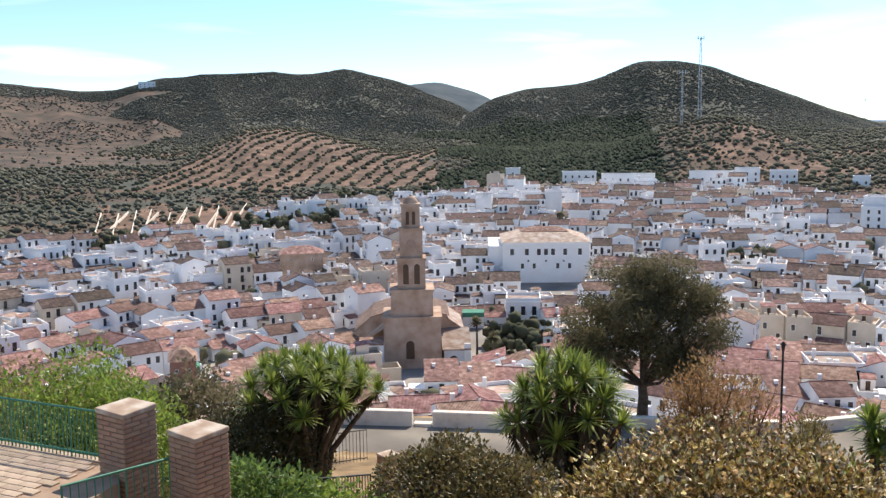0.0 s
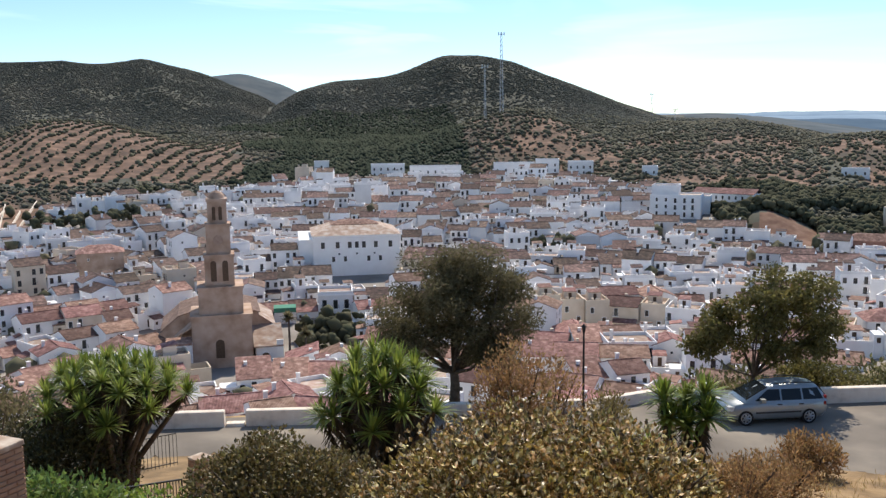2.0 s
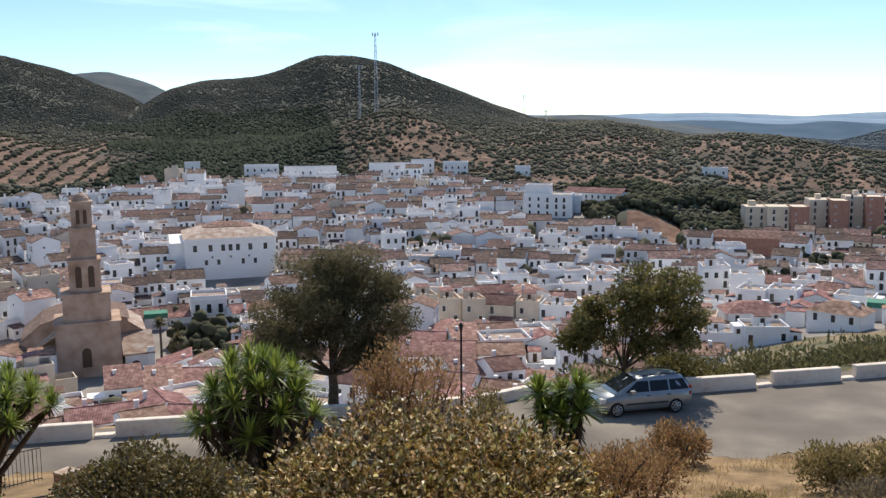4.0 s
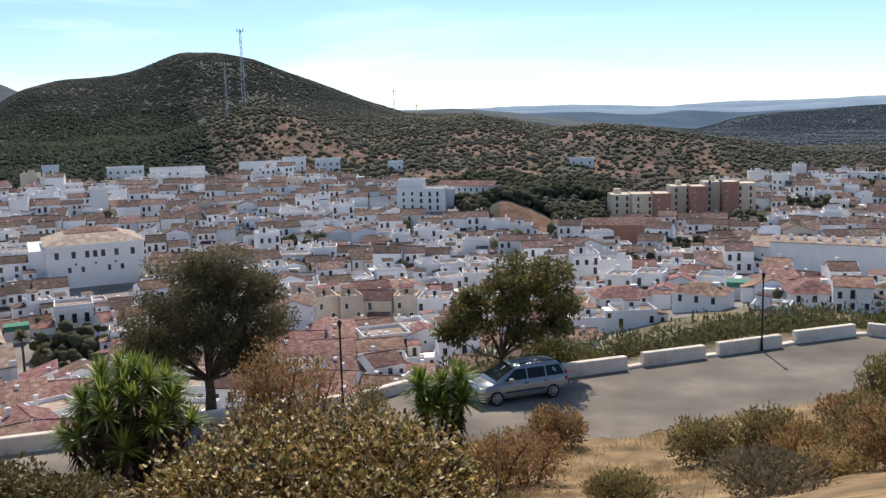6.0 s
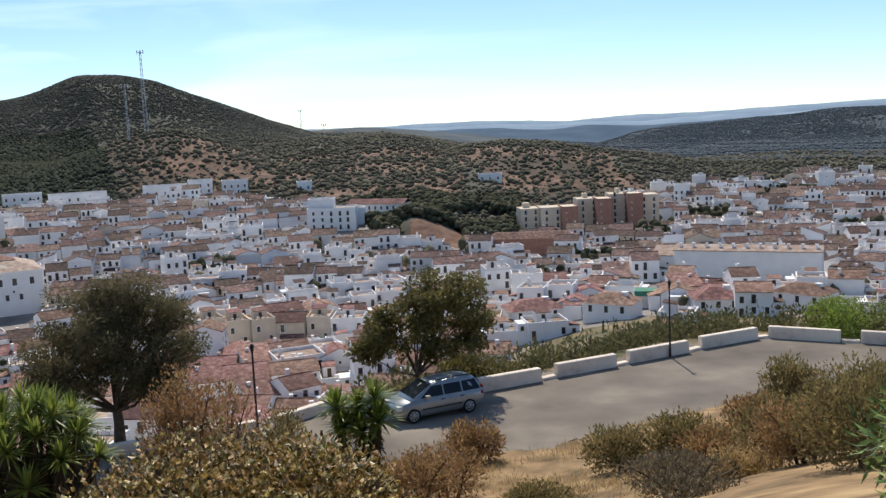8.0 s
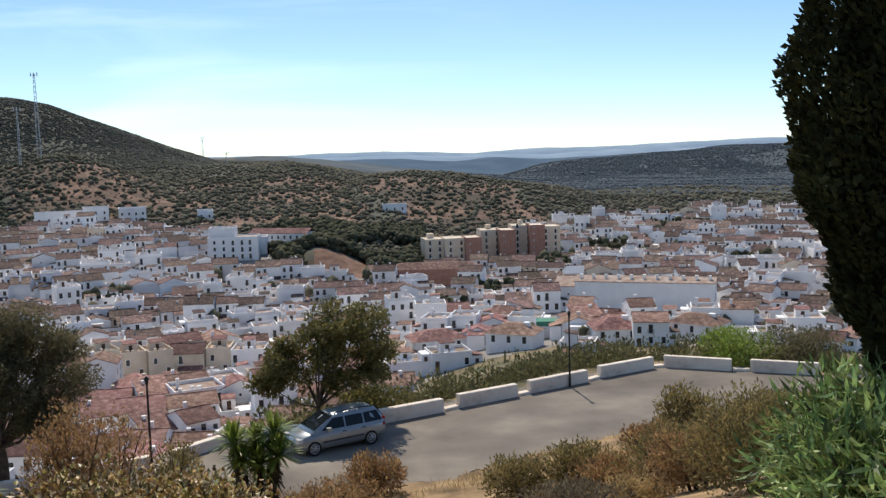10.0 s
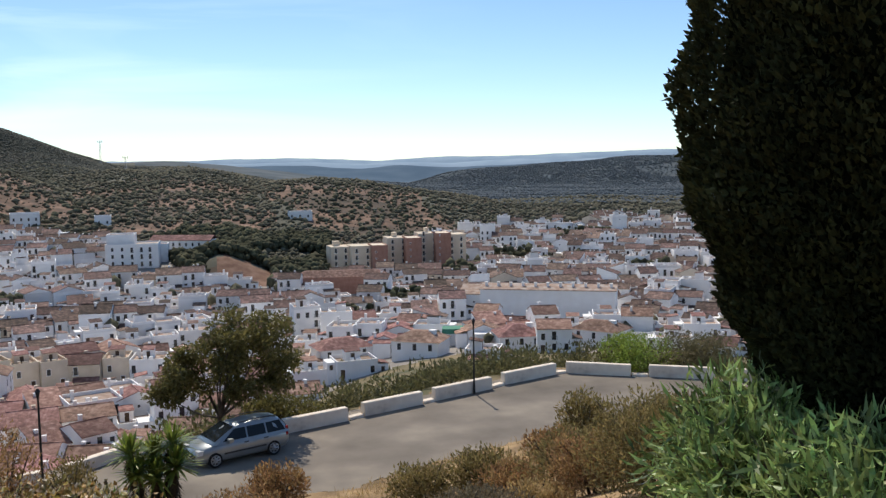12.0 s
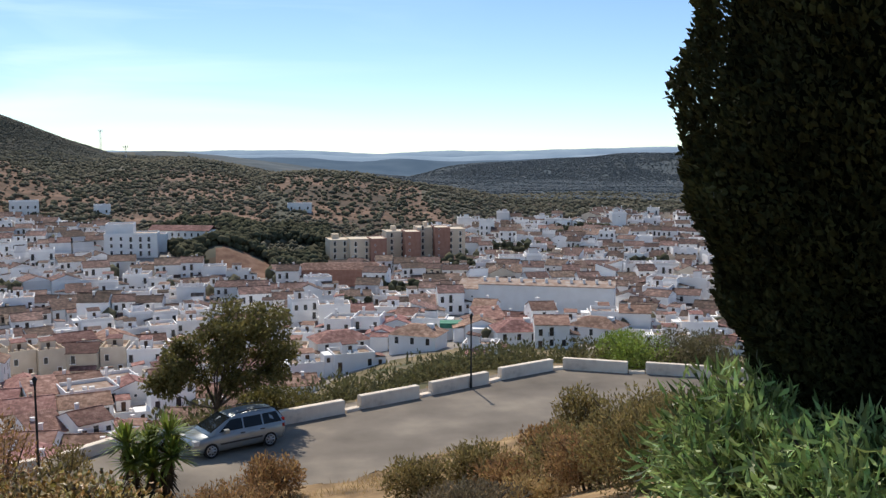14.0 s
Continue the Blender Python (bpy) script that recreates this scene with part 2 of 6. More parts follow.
ridge(4650, 350, 250, (-20, -8, -4.7, 0, 5, 7.6, 11, 15, 18.6, 22, 28, 36, 48), (0.1, 0.1, 0.06, 0.04, 0.12, 0.04, -0.14, 0.08, 0.03, 0.14, 0.29, 0.3, 0.2))


def ground(x, y):
    """Height of the land: castle slope, road shelf, drop to the town in the valley, hills behind."""
    x, y = np.asarray(x, dtype=float), np.asarray(y, dtype=float)
    r, az = np.hypot(x, y), np.degrees(np.arctan2(x, y))
    ri, ro = road_in(az), road_out(az) + 1.3
    near = np.interp(r * 35 / ri, (0, 2, 5, 10, 20, 28, 35), (10.9, 10.8, 9.6, 7.3, 3.5, 1.3, 0))
    knots = (46, 60, 90, 125, 180, 240, 330, 430, 520, 700, 1000, 1500, 2500, 5000)
    left = np.interp(r, knots, (-4, -13, -26, -37, -44, -46, -40, -33, -26, -12, 0, 12, 0, -90))
    right = np.interp(r, knots, (0, -2.2, -9, -17, -30, -37, -41, -40, -38, -33, -33, -40, -62, -90))
    w = smooth(-3, 17, az) * (1 - smooth(90, 175, az))
    far = left * (1 - w) + right * w
    beyond = far * np.clip((r - ro) / 9, 0, 1)
    z = np.where(r < ri, near, np.where(r < ro, 0.0, np.where(r < ro + 9, beyond, far)))
    lift = np.zeros_like(z)
    for dist, front, back, azs, els in RIDGES:
        el = sum(np.interp(az + q, azs, els) for q in (-0.5, 0, 0.5)) / 3
        t = np.clip(np.where(r < dist, (dist - r) / front, (r - dist) / back), 0, 1)
        rise = np.clip(EYE + dist * np.tan(np.radians(el)) - z, 0, None)
        gully = 0.1 * np.abs(np.sin(az * 0.75 + r * 0.003)) * np.sin(np.pi * t) * (dist < 2600)
        lift = np.maximum(lift, rise * (0.5 + 0.5 * np.cos(np.pi * t) - gully) * (t < 1))
    rough = np.sin(x * 0.021 + 1.3) * np.cos(y * 0.017) * 1.1 + np.sin(x * .055 + y * .04) * 0.7 + np.sin(x * 0.013 - y * 0.011) * 0.9
    return z + lift + rough * smooth(560, 900, r)


def in_grove(az, r):
    """Bare soil with planted trees: the knoll, the spur under the masts, the low hill above the flats."""
    knoll = (az > -46.5 + 3 * np.sin(r * 0.02)) & (az < -29.5) & (r > 560) & (r < 852)
    spur = (az > -16.5 + (745 - r) * 0.004) & (az < 3.5) & (r > 535 - 60 * (az > -4)) & (r < np.where(az < -7, 742, 830))
    bare = (az > 5) & (az < 15.4 - (r - 600) * 0.012) & (r > 560) & (r < 745)
    return knoll | spur | bare


def zat(x, y):
    return float(ground(x, y))


def polar(az, r):
    return r * math.sin(radians(az)), r * math.cos(radians(az))

M["soil"] = material("dry_grass_soil", [(0.11, 0.075, 0.04), (0.26, 0.17, 0.086), (0.42, 0.29, 0.15)], 0.8, 0.95, 0.05, 6, coords="World", big=0.2, detail=10)
M["hillside"] = material("dry_hillside", [(0.05, 0.043, 0.03), (0.078, 0.058, 0.042), (0.115, 0.078, 0.056), (0.16, 0.105, 0.075)], 0.05, 0.95, 0.3, 0.4, coords="World", big=0.2, detail=10)
M["street"] = material("pale_street", [(0.17, 0.15, 0.135), (0.33, 0.30, 0.27)], 0.08, 0.9, coords="World", detail=8)
M["scrubland"] = material("scrub_slope", [(0.06, 0.07, 0.03), (0.16, 0.13, 0.07), (0.28, 0.21, 0.12)], 0.15, 0.95, 0.1, 2, coords="World", detail=9)
M["wood_floor"] = material("wooded_hillside", [(0.065, 0.07, 0.055), (0.085, 0.086, 0.066), (0.115, 0.107, 0.08)], 0.06, 0.95, 0.3, 0.4, coords="World", big=0.25, detail=10)
# blue-grey instead of leaf green: the air haze is put into this colour
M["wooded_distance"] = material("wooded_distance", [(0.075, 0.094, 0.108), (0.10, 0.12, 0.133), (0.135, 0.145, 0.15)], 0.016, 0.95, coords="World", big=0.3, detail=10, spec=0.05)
M["grove_soil"] = material("grove_soil", [(0.085, 0.058, 0.042), (0.15, 0.092, 0.064), (0.27, 0.17, 0.118)], 0.11, 0.95, 0.2, 0.5, coords="World", big=0.2, detail=9)
M["red_bank"] = material("red_earth_bank", [(0.12, 0.06, 0.042), (0.18, 0.10, 0.068), (0.24, 0.145, 0.105)], 0.25, 0.95, 0.1, 2, coords="World", detail=9)
# far ridges: haze painted as blue base colour, paler with distance
M["haze_blue_hills"] = material("haze_blue_hills", [(0.085, 0.13, 0.185), (0.13, 0.18, 0.235)], 0.008, 1.0, coords="World", spec=0.0, detail=9)
M["distance"] = material("haze_blue_distance", [(0.24, 0.33, 0.43), (0.34, 0.43, 0.52)], 0.006, 1.0, coords="World", spec=0.0)


def town_edge(az):
    return np.interp(az, (-60, -54, -47, -44, -30, -27, -14, -5, -2, 0, 3, 7, 9, 13, 18, 24, 40), (400, 405, 410, 470, 500, 535, 545, 510, 440, 385, 370, 385, 430, 520, 590, 660, 690))


def town_start(az):
    return np.interp(az, (-60, -20, -8, 0, 8, 16, 40), (118, 112, 112, 140, 210, 232, 240))


def make_ground():
    az = np.concatenate([np.linspace(-180, -64, 30, endpoint=False), np.arange(-64, 50, 0.4), np.linspace(50, 180, 34)])
    rad = np.concatenate([np.concatenate([[0.002], np.arange(0.4, 60, 0.8)]), np.geomspace(60, 4950, 260)])
    A, R = np.meshgrid(az, rad)
    X, Y = R * np.sin(np.radians(A)), R * np.cos(np.radians(A))
    Z = ground(X, Y)
    n = len(az)
    verts = np.stack([X, Y, Z], -1).reshape(-1, 3)
    i, j = np.meshgrid(np.arange(len(rad) - 1), np.arange(n - 1), indexing="ij")
    a = (i * n + j).ravel()
    faces = np.stack([a, a + n, a + n + 1, a + 1], 1)[:, ::-1]
    rc, ac = R[:-1, :-1].ravel(), A[:-1, :-1].ravel()
    mat = np.where(rc < road_out(ac) + 1, 0, np.where(rc < town_start(ac) - 8, 3, np.where(rc < town_edge(ac) + 6, 2, 1)))
    xc, yc = X[:-1, :-1].ravel(), Y[:-1, :-1].ravel()
    patch = np.sin(xc * 0.045 + np.sin(yc * 0.05)) + np.sin(yc * 0.06 - xc * 0.02)
    bare = in_grove(ac + 1.2 * np.sin(rc * 0.03), rc + 12 * np.sin(ac * 0.9))
    mat = np.where((mat == 1) & bare & ((ac < -25) | (patch > -0.2)), 7, mat)
    scar = ((ac < -46.5 + 2 * np.sin(rc * 0.02)) & (rc > 700) & (rc < 1300)) | ((ac > -26) & (ac < -22) & (rc > 1130) & (rc < 1275) & (patch > -0.3))
    mat = np.where((mat == 1) & ~scar & ((rc > 850) | (patch > -0.2)), 5, mat)
    mat = np.where((ac > -49.8) & (ac < -41) & (rc > 412) & (rc < 500 + 20 * np.sin(ac * 2)), 7, mat)
    mat = np.where((ac > 0.9 + 0.3 * np.sin(rc)) & (ac < 4.1) & (rc > 376) & (rc < 405 + 4 * np.sin(ac * 5)), 8, mat)
    # from here outward the faces take the colours with haze painted in
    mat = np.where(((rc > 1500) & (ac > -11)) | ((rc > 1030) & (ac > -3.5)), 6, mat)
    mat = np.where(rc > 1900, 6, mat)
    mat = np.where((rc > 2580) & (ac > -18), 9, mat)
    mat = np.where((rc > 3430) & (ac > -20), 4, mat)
    me = mesh_np("ground", verts, faces, [M["soil"], M["hillside"], M["street"], M["scrubland"], M["distance"], M["wood_floor"], M["wooded_distance"], M["grove_soil"], M["red_bank"], M["haze_blue_hills"]], mat, True)
    tagged(new("ground", me), "dry grassy castle slope, town valley and scrub covered hills", "ground", kind="structure")


make_ground()


def make_road():
    s = Soup()
    az = np.arange(-58, 46, 0.5)
    a = np.radians(az)
    ri = road_in(az) - 0.3 + 0.35 * np.sin(az * 1.9) + 0.25 * np.sin(az * 5.3 + 1)
    ro = road_out(az) + 0.9
    steps = np.linspace(0, 1, 9)
    verts = np.concatenate([np.column_stack([(ri + (ro - ri) * k) * np.sin(a), (ri + (ro - ri) * k) * np.cos(a),
                                             np.full(len(a), 0.04 if 0 < k < 1 else -0.12)]) for k in np.concatenate([[0], steps + 0.0, [1]])])
    n = len(az)
    verts[n:2 * n, 2] = 0.04
    verts[-2 * n:-n, 2] = 0.04
    i, j = np.meshgrid(np.arange(10), np.arange(n - 1), indexing="ij")
    b = (i * n + j).ravel()
    me = mesh_np("road", verts, np.stack([b, b + 1, b + n + 1, b + n], 1)[:, ::-1], [M["asphalt"]])
    if me.polygons[n * 4].normal.z < 0:
        me.flip_normals()
    tagged(new("road", me), "worn grey asphalt car park and road on the hillside", "road", kind="structure")


make_road()


def bevel_box(name, lx, ly, lz, mat, b=0.03, segs=2, taper=0.0, wobble=0.0, down=0.0):
    bm = bmesh.new()
    bmesh.ops.create_cube(bm, size=1)
    for v in bm.verts:
        k = 1 - taper * (v.co.z > 0)
        v.co = Vector((v.co.x * lx, v.co.y * ly * k, (v.co.z + 0.5) * lz - (down if v.co.z < 0 else 0)))
    bmesh.ops.bevel(bm, geom=bm.edges[:], offset=b, segments=segs, profile=0.6, affect="EDGES")
    if wobble:
        for v in bm.verts:
            v.co += noise.noise_vector(v.co * 1.7) * wobble
    me = bpy.data.meshes.new(name)
    bm.to_mesh(me)
    bm.free()
    me.materials.append(mat)
    return me


BARRIER = [bevel_box("barrier", 3.45, 0.42, 0.66, M["barrier"], 0.06, 2, 0.12, 0.03, 0.15) for k in range(2)]


def barrier(x0, y0, x1, y1, low=1.0):
    ob = new("parapet_block", BARRIER[0])
    k = math.hypot(x1 - x0, y1 - y0)
    ob.matrix_world = pose((x0 + x1) / 2, (y0 + y1) / 2, 0.03, 0, 0, math.degrees(math.atan2(y1 - y0, x1 - x0)))
    ob.scale = (k / 3.45, 1, low)
    tagged(ob, "whitewashed concrete parapet block along the asphalt road edge", "barrier", "parapet blocks")


for row in ((-27.6, 29.2, -24.2, 30.7), (-22.6, 31.6, -19.85, 32.7), (-19.05, 33.0, -16.1, 34.1), (3.3, 42.2, 6.8, 43.6), (7.65, 44.1, 10.9, 45.4), (11.65, 45.8, 15.2, 47.3),
            (16.1, 47.9, 19.7, 49.3), (20.45, 49.4, 23.6, 47.5), (24.5, 47.1, 27.6, 45.3), (28.4, 44.8, 31.4, 42.8)):
    barrier(*row)
for row in ((6.85, 43.65, 7.6, 44.05), (10.95, 45.45, 11.6, 45.75), (15.25, 47.35, 16.05, 47.85), (19.75, 49.3, 20.4, 49.42), (23.65, 47.48, 24.45, 47.12), (-19.8, 32.72, -19.1, 32.98), (-16.05, 34.15, -15.65, 34.75)):
    barrier(*row, low=0.22)
for row in ((-15.6, 34.8, -12.2, 36.1), (-11.9, 36.4, -9.1, 37.5), (-8.9, 37.6, -6.1, 38.6), (-5.3, 39.0, -2.9, 41.2), (-2.4, 41.0, 0.6, 41.6)):
    barrier(*row, low=0.72)


# ---- town ----
def window_mesh(w, h, name="window"):
    s = Soup()
    t = 0.09
    s.box(-w / 2 - t, -w / 2, -0.06, 0.02, -t, h + t, 0)
    s.box(w / 2, w / 2 + t, -0.06, 0.02, -t, h + t, 0)
    s.box(-w / 2, w / 2, -0.06, 0.02, h, h + t, 0)
    s.box(-w / 2 - 0.05, w / 2 + 0.05, -0.12, 0.02, -t, 0, 0)
    s.box(-w / 2, w / 2, -0.012, 0.02, 0, h, 1)
    s.box(-0.03, 0.03, -0.03, 0.0, 0, h, 2)
    return s


def balcony_mesh():
    s = window_mesh(1.0, 2.1)
    s.box(-0.85, 0.85, -0.5, 0, -0.14, -0.02, 0)
    for k in range(9):
        x = -0.8 + k * 0.2
        s.box(x - 0.012, x + 0.012, -0.49, -0.465, -0.02, 0.92, 3)
    s.box(-0.83, 0.83, -0.5, -0.455, 0.9, 0.95, 3)
    return s


def door_mesh():
    s = Soup()
    s.box(-0.65, -0.5, -0.07, 0.02, 0, 2.3, 0)
    s.box(0.5, 0.65, -0.07, 0.02, 0, 2.3, 0)
    s.box(-0.5, 0.5, -0.07, 0.02, 2.15, 2.3, 0)
    s.box(-0.5, 0.5, -0.02, 0.02, 0, 2.15, 2)
    return s


RINGF = [(0, 1, 5, 4), (1, 2, 6, 5), (2, 3, 7, 6), (3, 0, 4, 7)]


def frame_mesh(name, w, h, mat, t=0.1, foot=True):
    """A connected surround of a window or door."""
    b = -t if foot else 0.0
    s = Soup()
    v = [(x, y, z) for y in (-0.07, 0.02) for x, z in ((-w / 2 - t, b), (w / 2 + t, b), (w / 2 + t, h + t), (-w / 2 - t, h + t), (-w / 2, 0), (w / 2, 0), (w / 2, h), (-w / 2, h))]
    f = [q for q in RINGF] + [(0, 8, 9, 1), (1, 9, 10, 2), (2, 10, 11, 3), (3, 11, 8, 0), (4, 5, 13, 12), (5, 6, 14, 13), (6, 7, 15, 14), (7, 4, 12, 15)]
    s.add(v, f)
    return s.mesh(name, [mat])


def pane_mesh(name, w, h, mat):
    s = Soup()
    s.box(-w / 2, w / 2, -0.012, 0.02, 0, h)
    return s.mesh(name, [mat])


def rail_mesh():
    s = Soup()
    for k in range(9):
        x = -0.8 + k * 0.2
        s.box(x - 0.012, x + 0.012, -0.49, -0.465, -0.02, 0.92)
    s.box(-0.83, 0.83, -0.5, -0.455, 0.9, 0.95)
    return s.mesh("railing", [M["iron"]])


def slab_mesh():
    s = Soup()
    s.box(-0.85, 0.85, -0.5, 0, -0.14, -0.02)
    return s.mesh("slab", [M["plaster"]])


OPEN_PARTS = {"window": (frame_mesh("window", 0.95, 1.6, M["plaster"]), (("pane", pane_mesh("pane", 0.95, 1.6, M["glass"])),)),
              "small_window": (frame_mesh("small_window", 0.55, 0.6, M["plaster"]), (("pane", pane_mesh("pane", 0.55, 0.6, M["glass"])),)),
              "door": (frame_mesh("door", 1.0, 2.15, M["plaster"], 0.15, False), (("leaf", pane_mesh("leaf", 1.0, 2.15, M["shutter"])),)),
              "balcony": (frame_mesh("balcony", 1.0, 2.1, M["plaster"]), (("pane", pane_mesh("pane", 1.0, 2.1, M["glass"])), ("slab", slab_mesh()), ("railing", rail_mesh())))}


def opening(kind, parent, m):
    mesh, subs = OPEN_PARTS[kind]
    o = part(kind, mesh, parent)
    o.matrix_basis = m
    for name, me in subs:
        sub_part = part(name, me, o)
        if name == "railing":
            tagged(sub_part, kind="stuff")
    return o


OPENING = {"window": window_mesh(1.05, 1.65), "balcony": balcony_mesh(), "door": door_mesh(), "small_window": window_mesh(0.55, 0.6)}


def house_plan(w, d, storeys, roof, seed):
    """Soups and openings of one village house; its street front looks to -y."""
    rnd = random.Random(seed)
    h = storeys * 2.95 + 0.3
    walls, top, extra, openings = Soup(), Soup(), {}, []
    rise = d * 0.5 * 0.35
    if roof == "gable":
        walls.box(-w / 2, w / 2, -d / 2, d / 2, -5, h)
        for x in (-w / 2, w / 2 - 0.3):
            walls.add([(x, -d / 2, h), (x + 0.3, -d / 2, h), (x + 0.3, d / 2, h), (x, d / 2, h), (x, 0, h + rise), (x + 0.3, 0, h + rise)],
                      [(0, 1, 5, 4), (2, 3, 4, 5), (0, 4, 3, 3), (1, 2, 5, 5)])
        o, e = 0.12, 0.35
        k = rise / (d / 2)
        top.slab((-w / 2 - o, -d / 2 - e, h + 0.14 - e * k), (w / 2 + o, -d / 2 - e, h + 0.14 - e * k), (w / 2 + o, 0, h + rise + 0.14), (-w / 2 - o, 0, h + rise + 0.14), 0.16)
        top.slab((w / 2 + o, d / 2 + e, h + 0.14 - e * k), (-w / 2 - o, d / 2 + e, h + 0.14 - e * k), (-w / 2 - o, 0, h + rise + 0.14), (w / 2 + o, 0, h + rise + 0.14), 0.16)
        top.box(-w / 2 - o, w / 2 + o, -0.13, 0.13, h + rise + 0.08, h + rise + 0.24)
    elif roof == "lean":
        walls.box(-w / 2, w / 2, -d / 2, d / 2, -5, h)
        r2 = d * 0.3
        walls.add([(-w / 2, -d / 2, h), (w / 2, -d / 2, h), (w / 2, d / 2, h), (-w / 2, d / 2, h), (-w / 2, d / 2, h + r2), (w / 2, d / 2, h + r2)],
                  [(0, 3, 4, 4), (1, 5, 2, 2), (2, 5, 4, 3)])
        top.slab((-w / 2 - 0.1, -d / 2 - 0.35, h + 0.02), (w / 2 + 0.1, -d / 2 - 0.35, h + 0.02), (w / 2 + 0.1, d / 2 + 0.1, h + r2 + 0.16), (-w / 2 - 0.1, d / 2 + 0.1, h + r2 + 0.16), 0.16)
    else:
        p = 0.85
        walls.box(-w / 2, w / 2, -d / 2, d / 2, -5, h)
        walls.box(-w / 2, w / 2, -d / 2, -d / 2 + 0.25, h, h + p)
        walls.box(-w / 2, w / 2, d / 2 - 0.25, d / 2, h, h + p)
        walls.box(-w / 2, -w / 2 + 0.25, -d / 2 + 0.25, d / 2 - 0.25, h, h + p)
        walls.box(w / 2 - 0.25, w / 2, -d / 2 + 0.25, d / 2 - 0.25, h, h + p)
        top.box(-w / 2 + 0.25, w / 2 - 0.25, -d / 2 + 0.25, d / 2 - 0.25, h + 0.005, h + 0.06)
        if rnd.random() < 0.75:
            hut = Soup()
            x, y, hw = rnd.uniform(-w / 4, w / 4), rnd.uniform(0, d / 4), rnd.uniform(1.2, 1.9)
            hut.box(x - hw, x + hw, y - 1.3, y + 1.5, h + 0.06, h + 2.5)
            hut.slab((x - hw - 0.15, y - 1.5, h + 2.5), (x + hw + 0.15, y - 1.5, h + 2.5), (x + hw + 0.15, y + 1.7, h + 3.0), (x - hw - 0.15, y + 1.7, h + 3.0), 0.14, 1)
            hut.box(x - 0.45, x + 0.45, y - 1.33, y - 1.29, h + 0.06, h + 2.0, 2)
            extra["stair_hut"] = hut
    if seed % 2:
        yard = Soup()
        x0, x1, y1 = -w / 2 + 0.3, w / 2 - rnd.uniform(0.3, 2.5), d / 2 + rnd.uniform(3.0, 5.5)
        hy = rnd.uniform(2.2, 3.4)
        v = [(x, y, z) for z in (-5, hy) for x, y in ((x0, d / 2 + 0.01), (x0, y1), (x1, y1), (x1, d / 2 + 0.01), (x1 - 0.25, d / 2 + 0.01), (x1 - 0.25, y1 - 0.25), (x0 + 0.25, y1 - 0.25), (x0 + 0.25, d / 2 + 0.01))]
        yard.add(v, [(k, k + 8, (k + 1) % 8 + 8, (k + 1) % 8) for k in range(8)] + [(8, 15, 14, 9), (9, 14, 13, 10), (10, 13, 12, 11)])
        extra["yard_wall"] = yard
    else:
        an = Soup()
        x0, x1, y1, hz = rnd.uniform(-w / 2, 0), w / 2 - 0.2, -d / 2 - rnd.uniform(2.2, 3.6), rnd.uniform(2.3, 3.0)
        an.box(x0, x1, y1, -d / 2 - 0.15, -5, hz - 0.35)
        an.slab((x0 - 0.15, y1 - 0.25, hz - 0.3), (x1 + 0.15, y1 - 0.25, hz - 0.3), (x1 + 0.15, -d / 2 - 0.16, hz + 0.45), (x0 - 0.15, -d / 2 - 0.16, hz + 0.45), 0.14, 1)
        an.box(x0 + 0.6, x0 + 1.3, y1 - 0.03, y1 + 0.02, 0.8, 1.7, 2)
        extra["annex"] = an
    for side in (-1, 1):
        if rnd.random() < 0.75:
            ow, od, oh, y0 = rnd.uniform(1.6, 3.4), rnd.uniform(2.5, 5.0), rnd.uniform(2.0, 4.6), rnd.uniform(-d / 2, 0)
            xa = side * (w / 2 + 0.02)
            xb = xa + side * ow
            lo, hi = min(xa, xb), max(xa, xb)
            shed = Soup()
            shed.box(lo, hi, y0, y0 + od, -5, oh)
            if rnd.random() < 0.6:
                za, zb = (oh + 0.75, oh + 0.12) if side > 0 else (oh + 0.12, oh + 0.75)
                shed.slab((lo - 0.1, y0 - 0.2, za), (hi + 0.1, y0 - 0.2, zb), (hi + 0.1, y0 + od + 0.1, zb), (lo - 0.1, y0 + od + 0.1, za), 0.13, 1)
            shed.box((lo + hi) / 2 - 0.4, (lo + hi) / 2 + 0.4, y0 - 0.03, y0 + 0.02, oh - 1.7, oh - 0.6, 2)
            extra["side_shed" if side > 0 else "store"] = shed
    if roof == "flat":
        tank = Soup()
        tx, ty = rnd.uniform(-w / 3, w / 3), rnd.uniform(-d / 3, -d / 5)
        tank.prism(tx, ty, 0.5, 0.5, h + 0.06, h + 1.1, 8)
        tank.box(tx + 0.9, tx + 2.0, ty - 0.4, ty + 0.5, h + 0.06, h + 0.9)
        extra["water_tank"] = tank
    ch = Soup()
    cx, cy = rnd.uniform(-w / 3, w / 3), rnd.uniform(0.4, d / 3)
    zt = h + (rise if roof == "gable" else 1.6) + 0.6
    ch.box(cx - 0.32, cx + 0.32, cy - 0.32, cy + 0.32, h - 0.2, zt)
    ch.box(cx - 0.4, cx + 0.4, cy - 0.4, cy + 0.4, zt, zt + 0.1)
    extra["chimney"] = ch
    cols = max(2, int(w / 2.25))
    doorcol = rnd.randrange(cols)
    for st in range(storeys):
        for c in range(cols):
            x = -w / 2 + (c + 0.5) * w / cols + rnd.uniform(-0.15, 0.15)
            if st == 0 and c == doorcol:
                openings.append(("door", x, -d / 2, 0.05, 0))
            elif st == 0 and rnd.random() < 0.6:
                openings.append(("window", x, -d / 2, 0.95, 0))
            elif st and rnd.random() < 0.7:
                openings.append((rnd.choice(("window", "balcony")), x, -d / 2, st * 2.95 + 0.5, 0))
